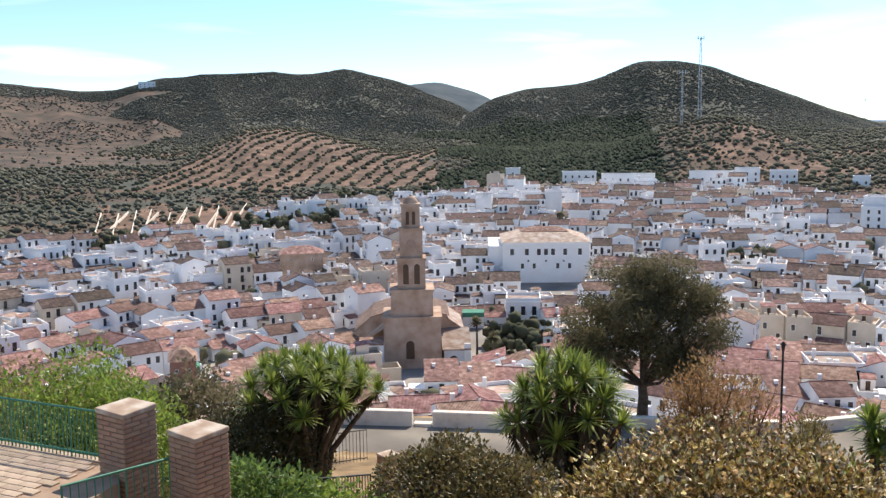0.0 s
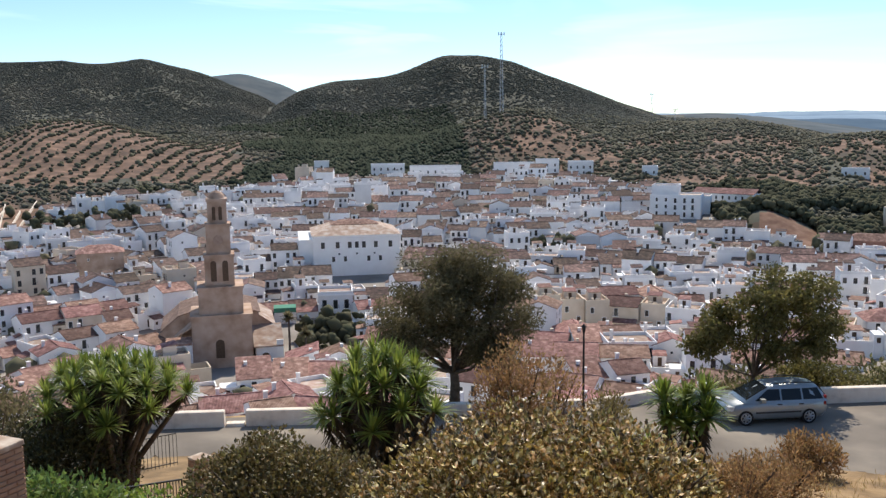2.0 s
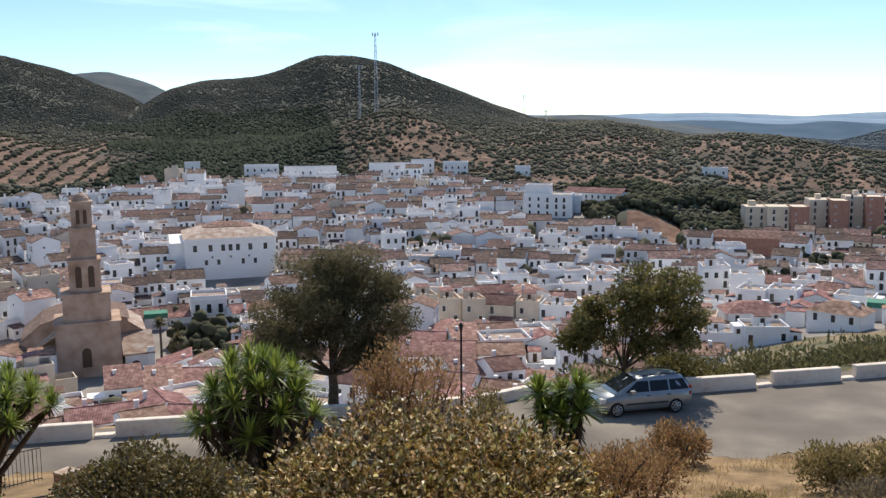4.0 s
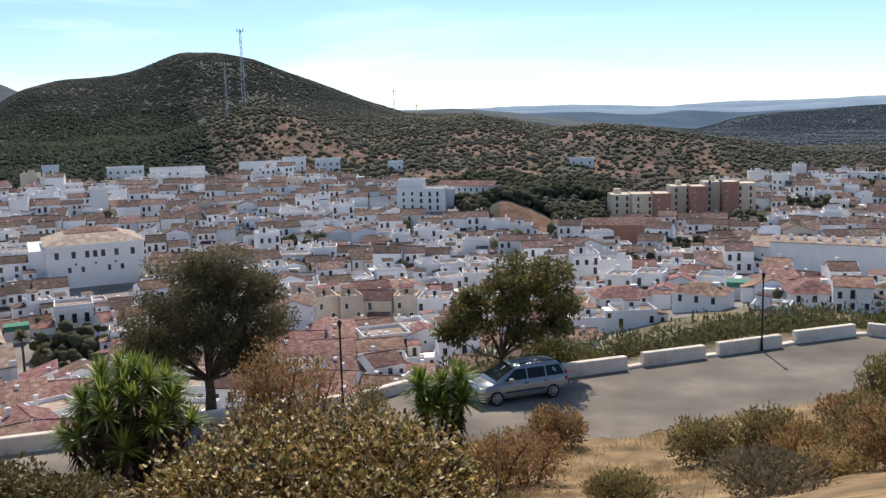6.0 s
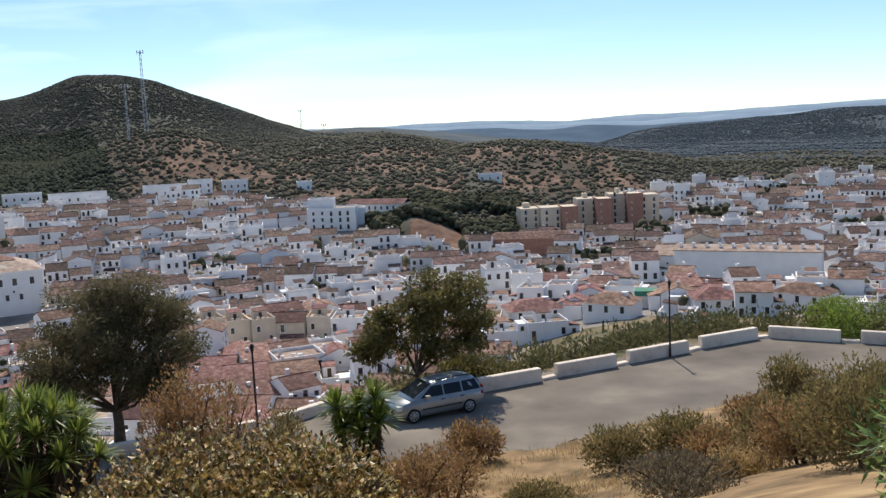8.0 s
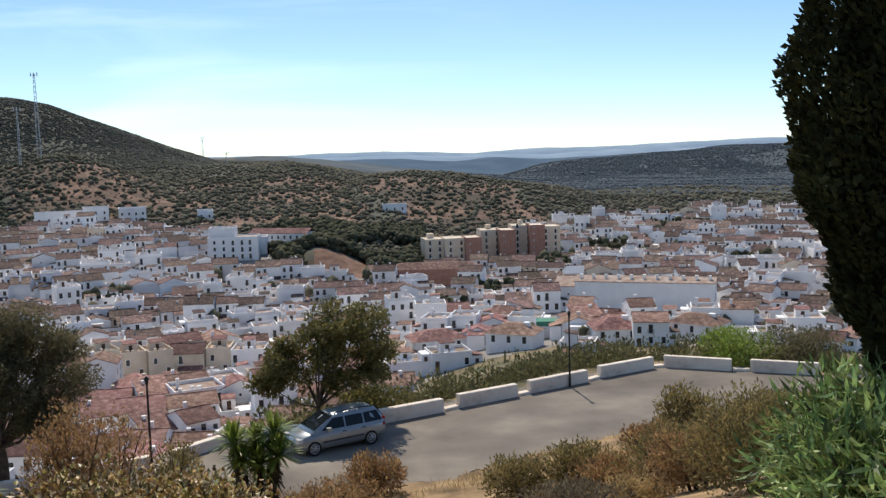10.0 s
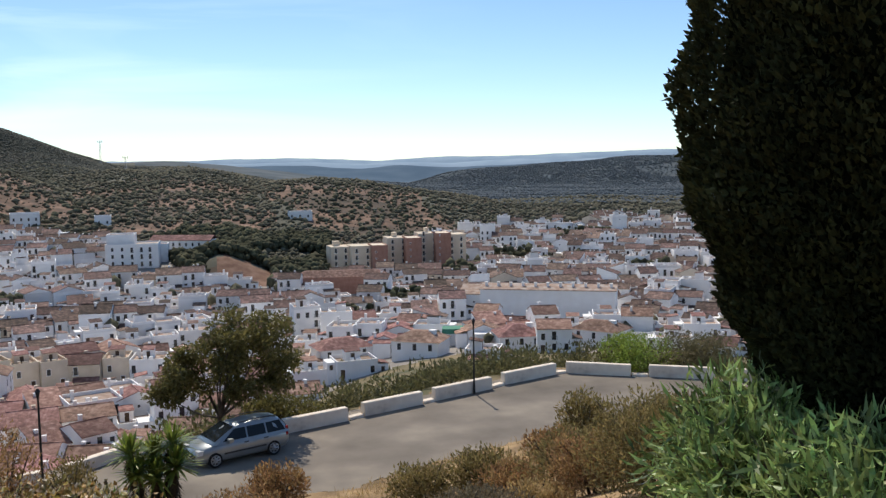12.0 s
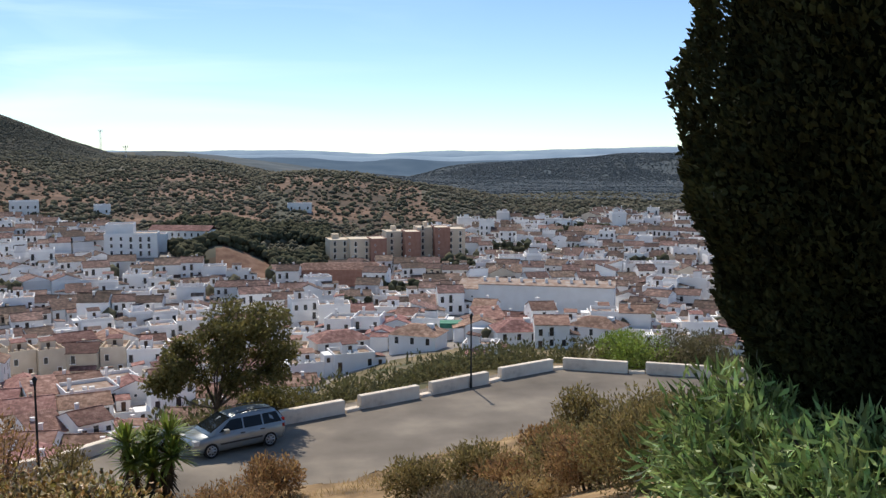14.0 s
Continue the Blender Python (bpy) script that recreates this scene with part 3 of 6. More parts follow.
    for side in (-1, 1):
        if rnd.random() < 0.6:
            openings.append(("small_window", side * w / 2, rnd.uniform(-d / 4, d / 4), (storeys - 1) * 2.95 + 1.3, 90 * side))
    return walls, top, extra, openings, roof, h


PLANS = []
for k, (w, d, st, roof) in enumerate(((7, 9, 2, "gable"), (8.5, 9, 2, "gable"), (9.5, 10, 2, "gable"), (6.5, 8, 1, "gable"), (8, 8.5, 1, "gable"), (10.5, 9, 2, "gable"),
                                      (7.5, 9, 2, "flat"), (9, 10, 2, "flat"), (7, 8, 1, "flat"), (9.5, 8, 1, "flat"), (8, 9, 3, "flat"), (6.5, 9, 2, "flat"), (11, 10, 2, "flat"), (7, 8, 2, "lean"),
                                      (8.5, 7.5, 1, "lean"), (9, 9, 3, "gable"))):
    PLANS.append((w, d, house_plan(w, d, st, roof, 40 + k)))


def house_thing(plan, m, label, mats=None, name="house", group="village houses"):
    walls, top, extra, openings, roof, h = plan
    wall = mats or M["plaster"]
    ob = thing(name, m, label, "house", group)
    part("wall", walls.mesh("wall", [wall]), ob)
    part("roof", top.mesh("roof", [M["terrace"] if roof == "flat" else M["tile"]]), ob, "clay terrace floor" if roof == "flat" else "weathered terracotta tile roof")
    for key, s in extra.items():
        part(key, s.mesh(key, [wall, M["tile"], M["shutter"]]), ob)
    for kind, x, y, z, turn in openings:
        opening(kind, ob, pose(x, y, z, 0, 0, turn))
    return ob


ROOF_WORDS = {"gable": "white plastered village house with pitched terracotta tile roof", "flat": "white plastered village house with flat parapet roof terrace",
              "lean": "white plastered village house with single slope tile roof"}
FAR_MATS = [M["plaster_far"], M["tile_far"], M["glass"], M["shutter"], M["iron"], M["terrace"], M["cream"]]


def far_soup(plan):
    walls, top, extra, openings, roof, h = plan
    s = Soup()

    def take(o, remap, m=None):
        v = np.concatenate(o.v)
        if m is not None:
            v = v @ np.array(m.to_3x3()).T + np.array(m.translation)
        s.add(v, np.concatenate(o.f), 0)
        s.m[-len(o.m):] = [remap[q] for q in o.m]
    take(walls, [0])
    take(top, [5 if roof == "flat" else 1])
    for e in extra.values():
        take(e, [0, 1, 3])
    for kind, x, y, z, turn in openings:
        take(OPENING[kind], [0, 2, 3, 4], pose(x, y, z, 0, 0, turn))
    return np.concatenate(s.v), np.concatenate(s.f), np.array(s.m)


FAR = [far_soup(p[2]) for p in PLANS]
KEEP_CLEAR = []  # (x, y, radius) of the landmarks and groves


def clear(x, y, extra=2.5):
    return all((x - cx) ** 2 + (y - cy) ** 2 > (cr + extra) ** 2 for cx, cy, cr in KEEP_CLEAR)


def reserve(az, r, radius):
    KEEP_CLEAR.append((*polar(az, r), radius))

# ---- landmarks ----
def site(az, r, turn=0.0):
    """A pose on the ground with -y turned towards the viewpoint, then turned further."""
    x, y = polar(az, r)
    return pose(x, y, zat(x, y), 0, 0, -az + turn)


def arch_opening(s, x, y, z, w, h, mat=1):
    """A dark round-headed opening with a raised surround, on a -y wall."""
    n = 8
    pts = [(x - w / 2, z), (x + w / 2, z), (x + w / 2, z + h - w / 2)] + [(x + w / 2 * math.cos(math.pi * k / n), z + h - w / 2 + w / 2 * math.sin(math.pi * k / n)) for k in range(1, n)] + [(x - w / 2, z + h - w / 2)]
    c = (x, z + h / 2)
    v = [(c[0], y - 0.03, c[1])] + [(a, y - 0.03, b) for a, b in pts]
    s.add(v, [(0, i + 1, (i + 1) % len(pts) + 1) for i in range(len(pts))], mat)
    for k in range(len(pts)):
        (a0, b0), (a1, b1) = pts[k], pts[(k + 1) % len(pts)]
        if k == 0:
            continue
        s.add([(a0, y - 0.18, b0), (a1, y - 0.18, b1), (a1 + (a1 - c[0]) * 0.18, y - 0.18, b1 + 0.15 * (b1 > c[1])), (a0 + (a0 - c[0]) * 0.18, y - 0.18, b0 + 0.15 * (b0 > c[1])),
               (a0, y + 0.05, b0), (a1, y + 0.05, b1), (a1 + (a1 - c[0]) * 0.18, y + 0.05, b1 + 0.15 * (b1 > c[1])), (a0 + (a0 - c[0]) * 0.18, y + 0.05, b0 + 0.15 * (b0 > c[1]))], BOX, 0)


def make_church():
    az, r = -31.2, 222
    reserve(az, r, 13)
    reserve(az - 0.4, r + 22, 19)
    reserve(az, r - 10, 9)
    m = site(az, r)
    m.translation.z = -45.5
    ob = thing("church", m, "brown stone parish church with tall bell tower and tiled nave", "church")
    # tower: plain base, then stepped belfry stages
    s = Soup()
    s.box(-6.9, 6.9, -1, 12, -6, 12.2)
    s.box(-7.2, 7.2, -1.3, 12.2, 12.2, 12.8)
    s.box(-5.1, 5.1, 0, 10, 12.8, 18.8)
    s.box(-5.4, 5.4, -0.3, 10.3, 18.8, 19.3)
    arch_opening(s, -0.6, -1, 2.5, 2.0, 4.5)
    part("tower_base", s.mesh("tower_base", [M["stone"], M["shutter"]]), ob)
    s = Soup()
    for k, (hw, z0, z1) in enumerate(((3.25, 19.3, 26.2), (2.65, 26.8, 33.4), (2.1, 34.0, 39.2))):
        c = 4.2
        s.box(-hw, hw, c - hw, c + hw, z0, z1)
        s.box(-hw - 0.35, hw + 0.35, c - hw - 0.35, c + hw + 0.35, z1, z1 + 0.6)
        for q in (-1, 1):
            s.box(q * hw - 0.45 * (q > 0) - 0.12 * (q < 0), q * hw + 0.45 * (q < 0) + 0.12 * (q > 0), c - hw - 0.14, c - hw + 0.2, z0, z1)
        if k == 0:
            for x in (-1.35, 1.35):
                arch_opening(s, x, c - hw, z0 + 1.2, 1.35, 4.9)
            s.box(-hw - 0.2, hw + 0.2, c - hw - 0.2, c + hw + 0.2, z0 + 0.3, z0 + 0.7)
        elif k == 2:
            for x in (-0.75, 0.75):
                arch_opening(s, x, c - hw, z0 + 0.8, 0.8, 3.2)
    part("belfry", s.mesh("belfry", [M["stone"], M["shutter"]]), ob)
    s = Soup()
    s.prism(0, 4.2, 1.15, 1.15, 0, 0.02, 20)
    d = s.mesh("clock", [M["clock"]])
    o = part("clock", d, ob, "round pale clock face")
    o.matrix_basis = pose(0, 4.2 - 2.68, 30.2, 90, 0, 0) @ Matrix.Translation((0, -4.2, 0))
    s = Soup()
    for k in range(4):
        a0, a1 = math.pi / 2 * k / 4, math.pi / 2 * (k + 1) / 4
        s.prism(0, 4.2, 1.9 * math.cos(a0), 1.9 * math.cos(a1) + 0.02, 39.8 + 1.8 * math.sin(a0), 39.8 + 1.8 * math.sin(a1), 12)
    s.box(-0.05, 0.05, 4.15, 4.25, 41.5, 43.4)
    s.box(-0.4, 0.4, 4.15, 4.25, 42.5, 42.6)
    part("cupola", s.mesh("cupola", [M["stone"]], True), ob)
    # nave behind the tower: stone gable, low pitched roofs
    s = Soup()
    s.box(-17, 15, 12, 30, -6, 8)
    s.box(-12, 10.5, 11.5, 30, 0, 12)
    s.add([(-12, 11.5, 12), (10.5, 11.5, 12), (10.5, 30, 12), (-12, 30, 12), (-0.7, 11.5, 15), (-0.7, 30, 15)], [(0, 1, 4, 4), (1, 2, 5, 4), (2, 3, 5, 5), (3, 0, 4, 5)])
    s.add([(-17, 12, 8), (-12, 12, 8), (-12, 12, 12), (-17, 30, 8), (-12, 30, 8), (-12, 30, 12)], [(0, 1, 2, 2), (0, 2, 5, 3), (4, 3, 5, 5)])
    s.add([(15, 12, 8), (10.5, 12, 8), (10.5, 12, 11), (15, 30, 8), (10.5, 30, 8), (10.5, 30, 11)], [(0, 2, 1, 1), (0, 3, 5, 2), (4, 5, 3, 3)])
    s.slab((-17.6, 11.4, 3.5), (-6.9, 4.0, 11.5), (-6.9, 12, 12.0), (-17.6, 12, 7.5), 0.4)
    part("nave_wall", s.mesh("nave_wall", [M["stone"]]), ob).scale = (0.84, 1, 0.88)
    s = Soup()
    s.slab((-12.6, 11.2, 12.1), (-0.7, 11.2, 15.3), (-0.7, 30.4, 15.3), (-12.6, 30.4, 12.1), 0.2, 1)
    s.slab((-0.7, 11.2, 15.3), (11.2, 11.2, 12.1), (11.2, 30.4, 12.1), (-0.7, 30.4, 15.3), 0.2, 1)
    s.slab((10.6, 11.6, 11.3), (15.7, 11.6, 7.8), (15.7, 30.2, 7.8), (10.6, 30.2, 11.3), 0.2)
    s.slab((-17.7, 11.8, 7.8), (-12.1, 11.8, 12.2), (-12.1, 30.2, 12.2), (-17.7, 30.2, 7.8), 0.2, 1)
    part("nave_roof", s.mesh("nave_roof", [M["terrace"], M["old_tile"]]), ob, "weathered brown tile roof").scale = (0.84, 1, 0.88)
    # white chapel and portal beside the tower
    s = Soup()
    s.box(-12.6, -6.95, -3, 4, -6, 6.6)
    s.box(-13.0, -6.95, -3.4, 4.2, 6.6, 7.0, 1)
    s.box(-9.0, -8.4, -3.05, -2.9, 3.4, 4.8, 2)
    s.box(-10.8, -10.2, -3.05, -2.9, 1.2, 2.6, 2)
    part("chapel", s.mesh("chapel", [M["plaster"], M["tile"], M["glass"]]), ob, "white plastered side chapel")
    s = Soup()
    s.box(7.6, 14.0, 2, 12, -6, 4.2)
    s.slab((7.2, 1.4, 4.1), (14.4, 1.4, 4.1), (14.4, 12, 7.4), (7.2, 12, 7.4), 0.3, 1)
    arch_opening(s, 10.0, 2, -3.2, 2.2, 5.6, 2)
    s.box(12.6, 14.2, 1.6, 2.0, -6, 5.4)
    part("portal", s.mesh("portal", [M["plaster"], M["terrace"], M["shutter"]]), ob, "white portal with tall arched doorway")


make_church()


def block_on(ob, x0, x1, y0, y1, z0, z1, wall, parapet=0.6, floor="terrace"):
    """A flat roofed block as three parts: body, parapet ring, roof floor."""
    s = Soup()
    s.box(x0, x1, y0, y1, z0, z1)
    part("wall", s.mesh("wall", [wall]), ob)
    s = Soup()
    v = [(x, y, z) for z in (z1 + 0.003, z1 + parapet) for x, y in ((x0, y0), (x1, y0), (x1, y1), (x0, y1), (x0 + 0.3, y0 + 0.3), (x1 - 0.3, y0 + 0.3), (x1 - 0.3, y1 - 0.3), (x0 + 0.3, y1 - 0.3))]
    f = [(k, (k + 1) % 4, 8 + (k + 1) % 4, 8 + k) for k in range(4)] + [(4 + (k + 1) % 4, 4 + k, 12 + k, 12 + (k + 1) % 4) for k in range(4)] + [(8 + k, 8 + (k + 1) % 4, 12 + (k + 1) % 4, 12 + k) for k in range(4)]
    s.add(v, f)
    part("parapet", s.mesh("parapet", [wall]), ob)
    s = Soup()
    s.box(x0 + 0.31, x1 - 0.31, y0 + 0.31, y1 - 0.31, z1 + 0.004, z1 + 0.05)
    part("roof_terrace", s.mesh("roof_terrace", [M[floor]]), ob, "clay roof terrace")


def windows_on(ob, kind, xs, y, zs, turn=0, big=1.0):
    for z in zs:
        for x in xs:
            o = opening(kind, ob, pose(x, y, z, 0, 0, turn) if turn == 0 else pose(y, x, z, 0, 0, turn))
            o.scale = (big, 1, big)


def hip_roof(s, x0, x1, y0, y1, z, rise, inset, mat=0):
    s.add([(x0, y0, z), (x1, y0, z), (x1, y1, z), (x0, y1, z), (x0 + inset, y0 + inset, z + rise), (x1 - inset, y0 + inset, z + rise),
           (x1 - inset, y1 - inset, z + rise), (x0 + inset, y1 - inset, z + rise)], [(0, 1, 5, 4), (1, 2, 6, 5), (2, 3, 7, 6), (3, 0, 4, 7), (4, 5, 6, 7), (3, 2, 1, 0)], mat)


def make_palace():
    az, r = -22.9, 318
    reserve(az, r + 12, 20)
    reserve(az, r - 8, 12)
    m = site(az, r, 4)
    m.translation.z = -38.5
    ob = thing("palace", m, "large white three storey palace with pale tiled hip roof", "building")
    for piece, box in (("wall", (-14.7, 14.7, 0, 26, -6, 11)), ("cornice", (-15.1, 15.1, -0.4, 26.4, 11, 11.6)), ("side_wing", (-19.5, -14.7, 3, 30, -6, 10))):
        s = Soup()
        s.box(*box)
        part(piece, s.mesh(piece, [M["plaster"]]), ob)
    s = Soup()
    hip_roof(s, -15.3, 15.3, -0.6, 26.6, 11.6, 2.6, 7)
    part("roof", s.mesh("roof", [M["terrace"]]), ob, "pale sunlit tile roof")
    s = Soup()
    s.box(-8, 8, 8, 16, 11.6, 14.4, 0)
    hip_roof(s, -8.4, 8.4, 7.6, 16.4, 14.4, 1.4, 3.6, 1)
    part("lantern", s.mesh("lantern", [M["shutter"], M["tile"]]), ob)
    windows_on(ob, "window", (-11.5, -6.5, -2.4, 0, 2.4, 6.5, 11.5), 0, (7.2,), big=1.35)
    windows_on(ob, "window", (-8, -4, 4, 8), 0, (2.6,), big=1.1)
    windows_on(ob, "small_window", (-6, 0, 6), 0, (4.9,), big=1.1)


make_palace()


def make_mansion():
    az, r = -24.3, 262
    reserve(az, r + 5, 7)
    reserve(az, r - 12, 9)
    reserve(az - 0.6, r - 26, 8)
    m = site(az, r)
    m.translation.z = -46.0
    ob = thing("mansion", m, "white town house with three balconies and flat roof", "house")
    block_on(ob, -4.9, 4.9, 0, 10, -5, 9.2, M["plaster"], 0.9)
    s = Soup()
    s.box(-5.2, 5.2, -0.3, -0.004, 8.9, 9.3)
    part("cornice", s.mesh("cornice", [M["plaster"]]), ob)
    windows_on(ob, "balcony", (-3.1, 0, 3.1), 0, (5.2, 1.3), big=1.2)


make_mansion()


def make_hill_block():
    az, r = -3.6, 425
    reserve(az, r + 8, 15)
    reserve(az, r - 6, 11)
    reserve(az + 0.4, r - 22, 11)
    m = site(az, r, -6)
    m.translation.z = -36.8
    ob = thing("apartment_block", m, "tall white apartment block with stepped terraces", "building")
    block_on(ob, -11, 11, 0, 14, -6, 13.5, M["plaster"])
    block_on(ob, -10.6, 1, 3, 13.6, 13.56, 17.5, M["plaster"])
    block_on(ob, 3, 14, 14.01, 24, -4, 12, M["plaster"])
    windows_on(ob, "balcony", (0, 4, 7.5), 0, (1.0, 4.2, 7.4, 10.4))
    windows_on(ob, "window", (-8, -4), 0, (2, 5, 8, 11))
    long_site = site(-0.9, 458, -24)
    long_site.translation.z = -32.0
    ob2 = thing("long_house", long_site, "long pale blue white terrace house with pink tiled roof", "building")
    reserve(-0.6, 464, 19)
    s = Soup()
    s.box(-15, 15, 0, 10, -6, 7.5)
    part("wall", s.mesh("wall", [M["plaster"]]), ob2)
    s = Soup()
    s.slab((-15.4, -0.5, 7.4), (15.4, -0.5, 7.4), (15.4, 5, 9.6), (-15.4, 5, 9.6), 0.2)
    s.slab((15.4, 10.5, 7.4), (-15.4, 10.5, 7.4), (-15.4, 5, 9.6), (15.4, 5, 9.6), 0.2)
    part("roof", s.mesh("roof", [M["tile"]]), ob2)
    windows_on(ob2, "window", [k * 3.2 - 12.8 for k in range(9)], 0, (1.2, 4.6))


make_hill_block()


def make_flats():
    """Stepped beige flats with red brick end bays."""
    for k, (az, r, w, h, brick) in enumerate(((8.6, 425, 9, 9.5, 0), (9.9, 422, 10, 10, 0), (11.0, 418, 7, 10.5, 1), (12.1, 432, 10, 12.5, 0), (13.1, 424, 7, 13, 1), (14.0, 436, 10, 14, 0), (14.9, 430, 7, 14.5, 1), (15.7, 440, 9, 13, 0))):
        reserve(az, r + 4, 8)
        m = site(az, r, 10)
        m.translation.z = -37
        reserve(az, r - 8, 6)
        ob = thing("apartment_building", m, "red brick flats with flat roof" if brick else "beige rendered flats with flat roof and stair tower", "building", "hillside flats")
        block_on(ob, -w / 2, w / 2, 0, 13, -5, h, M["brickred"] if brick else M["beige"], 0.25, "cream")
        if k in (0, 3, 5):
            s = Soup()
            s.box(-2.2 + k * 0.3, 0.8, 7, 11, h + 0.05, h + 2.2)
            part("stair_tower", s.mesh("stair_tower", [M["beige"]]), ob)
        if not brick:
            windows_on(ob, "balcony", (-w / 4, w / 4), 0, [1 + 3 * i for i in range(int((h - 2) / 3) + 1)], big=0.95)
        else:
            windows_on(ob, "small_window", (-w / 4,), 0, [1.5 + 3 * i for i in range(int((h - 2) / 3) + 1)])


make_flats()


def make_long_hall():
    az, r = 21.2, 296
    for da in (-3, 0, 3):
        reserve(az + da, r + 5, 11)
        reserve(az + da, r - 9, 12)
    m = site(az, r, -7)
    m.translation.z += 3.5
    ob = thing("warehouse", m, "long blank white building with tiled roof and chimneys", "building")
    s = Soup()
    s.box(-21.5, 21.5, 0, 13, -6, 6.2)
    s.box(-29, -21.5, 2, 11, -6, 4.2)
    part("wall", s.mesh("wall", [M["plaster"]]), ob)
    s = Soup()
    s.slab((-21.9, -0.4, 6.15), (21.9, -0.4, 6.15), (21.9, 6.5, 7.3), (-21.9, 6.5, 7.3), 0.25)
    s.slab((21.9, 13.4, 6.15), (-21.9, 13.4, 6.15), (-21.9, 6.5, 7.3), (21.9, 6.5, 7.3), 0.25)
    s.slab((-29.3, 1.6, 4.15), (-21.6, 1.6, 4.15), (-21.6, 11, 6.2), (-29.3, 11, 6.2), 0.25)
    part("roof", s.mesh("roof", [M["terrace"]]), ob, "pale pinkish tile roof")
    for k in range(11):
        s = Soup()
        s.box(-0.4, 0.4, -0.4, 0.4, 0, 1.5)
        s.box(-0.5, 0.5, -0.5, 0.5, 1.5, 1.65)
        o = part("chimney", s.mesh("chimney", [M["plaster"]]), ob)
        o.matrix_basis = pose(-20 + k * 4, 3.4, 6.4)
    windows_on(ob, "small_window", [-27, -24], 2, (1.2,))


make_long_hall()


def make_odd_houses():
    """Single houses that stand out: hill edge, tower house, rust coloured hall, green sheeted terraces."""
    for az, r, w, h, wd in ((17.6, 520, 8.5, 12, 3), (-9.2, 560, 15, 8, 4), (-11.2, 565, 14, 8, 3), (-18.0, 545, 30, 8, 7), (-13.2, 548, 24, 9, 5), (-20.9, 560, 20, 7.5, 5), (-24.9, 575, 9, 8, 1), (-5.1, 560, 9, 5, 2), (20.2, 545, 10, 7, 3), (6.2, 585, 15, 4.2, 3), (-46.4, 1330, 22, 8, 4)):
        reserve(az, r + 4, w / 2 + 1)
        ob = thing("hillside_house", site(az, r), "white flat roofed house at the edge of the scrub hill", "house", "hill edge houses")
        block_on(ob, -w / 2, w / 2, 0, 9, -6, h, M["plaster"])
        windows_on(ob, "window", [-w / 2 + (k + 0.5) * w / wd for k in range(wd)], 0, [1.0 + 3.2 * i for i in range(int(h / 3.3))])
    for az, r, w, d, h, mat, words in ((8.6, 362, 36, 10, 6.5, "brickred", "long rust brown hall with tiled roof"), (-37.9, 330, 15, 10, 9, "stone", "old brown stone tower house beside white houses"),
                                       (-45.2, 205, 5.5, 8, 8, "brickred", "narrow terracotta painted house")):
        reserve(az, r + 4, w / 2)
        ob = thing("brown_house", site(az, r), words, "house")
        s = Soup()
        s.box(-w / 2, w / 2, 0, d, -6, h)
        part("wall", s.mesh("wall", [M[mat]]), ob)
        s = Soup()
        hip_roof(s, -w / 2 - 0.4, w / 2 + 0.4, -0.4, d + 0.4, h, 2.2, 4.5 if w > 10 else 2.4)
        part("roof", s.mesh("roof", [M["tile"]]), ob)
        windows_on(ob, "small_window", [-w / 4, w / 4], 0, (h - 2.4,))
    for az, r, w in ((15.4, 245, 5.5), (-27.4, 262, 6), (-44.9, 214, 5)):
        reserve(az, r + 3, w / 2 + 1)
        ob = thing("shed", site(az, r), "white terrace shed wrapped in green sheeting", "shed")
        s = Soup()
        s.box(-w / 2, w / 2, 0, 5, -4, 3.2)
        part("wall", s.mesh("wall", [M["plaster"]]), ob)
        s = Soup()
        s.box(-w / 2 - 0.1, w / 2 + 0.1, -0.1, 5.1, 3.2, 4.5)
        part("sheeting", s.mesh("sheeting", [M["green_net"]]), ob, "green plastic sheeting")


make_odd_houses()

def make_villa(az, r, w, d, h, turn, words):
    x, y = polar(az, r)
    reserve(az, r, w / 2 + 1)
    reserve(az, r - w, w / 2 + 0.5)
    ob = thing("villa", site(az, r, turn), words, "house", "hip roofed villas")
    s = Soup()
    s.box(-w / 2, w / 2, -d / 2, d / 2, -6, h)
    part("wall", s.mesh("wall", [M["plaster"]]), ob)
    s = Soup()
    hip_roof(s, -w / 2 - 0.5, w / 2 + 0.5, -d / 2 - 0.5, d / 2 + 0.5, h, d * 0.24, d * 0.47)
    part("roof", s.mesh("roof", [M["tile"]]), ob, "broad red tile hip roof")
    s = Soup()
    s.box(w * 0.2, w * 0.2 + 1.6, -0.8, 0.8, h + d * 0.1, h + d * 0.26)
    part("dormer", s.mesh("dormer", [M["plaster"]]), ob, "white box dormer")
    windows_on(ob, "window", [-w / 3, 0, w / 3], -d / 2, (h - 2.1,))


for row in ((-5.9, 132, 10, 9.5, 4.6, 25, "white villa with broad red hip roof below the road"), (-29.0, 136, 9, 9, 4.0, -18, "white house with broad red hip roof below the church"), (-25.6, 133, 8, 8, 4.0, 30, "white house with red hip roof near the parapet"),
            (-9.2, 150, 12, 9, 4.5, -12, "low white house with broad brown roof"), (-2.8, 165, 12, 11, 5, 15, "white house with wide terracotta roof"), (13.4, 228, 12, 9, 4.5, -20, "low house with dark red roof"), (19.4, 236, 11, 10, 4.2, 12, "white house with dark brown hip roof"),
            (24.5, 246, 13, 9, 4.5, -25, "white house with orange tile roof"), (8.5, 240, 14, 9, 5, 18, "long low house with dark tile roof")):
    make_villa(*row)

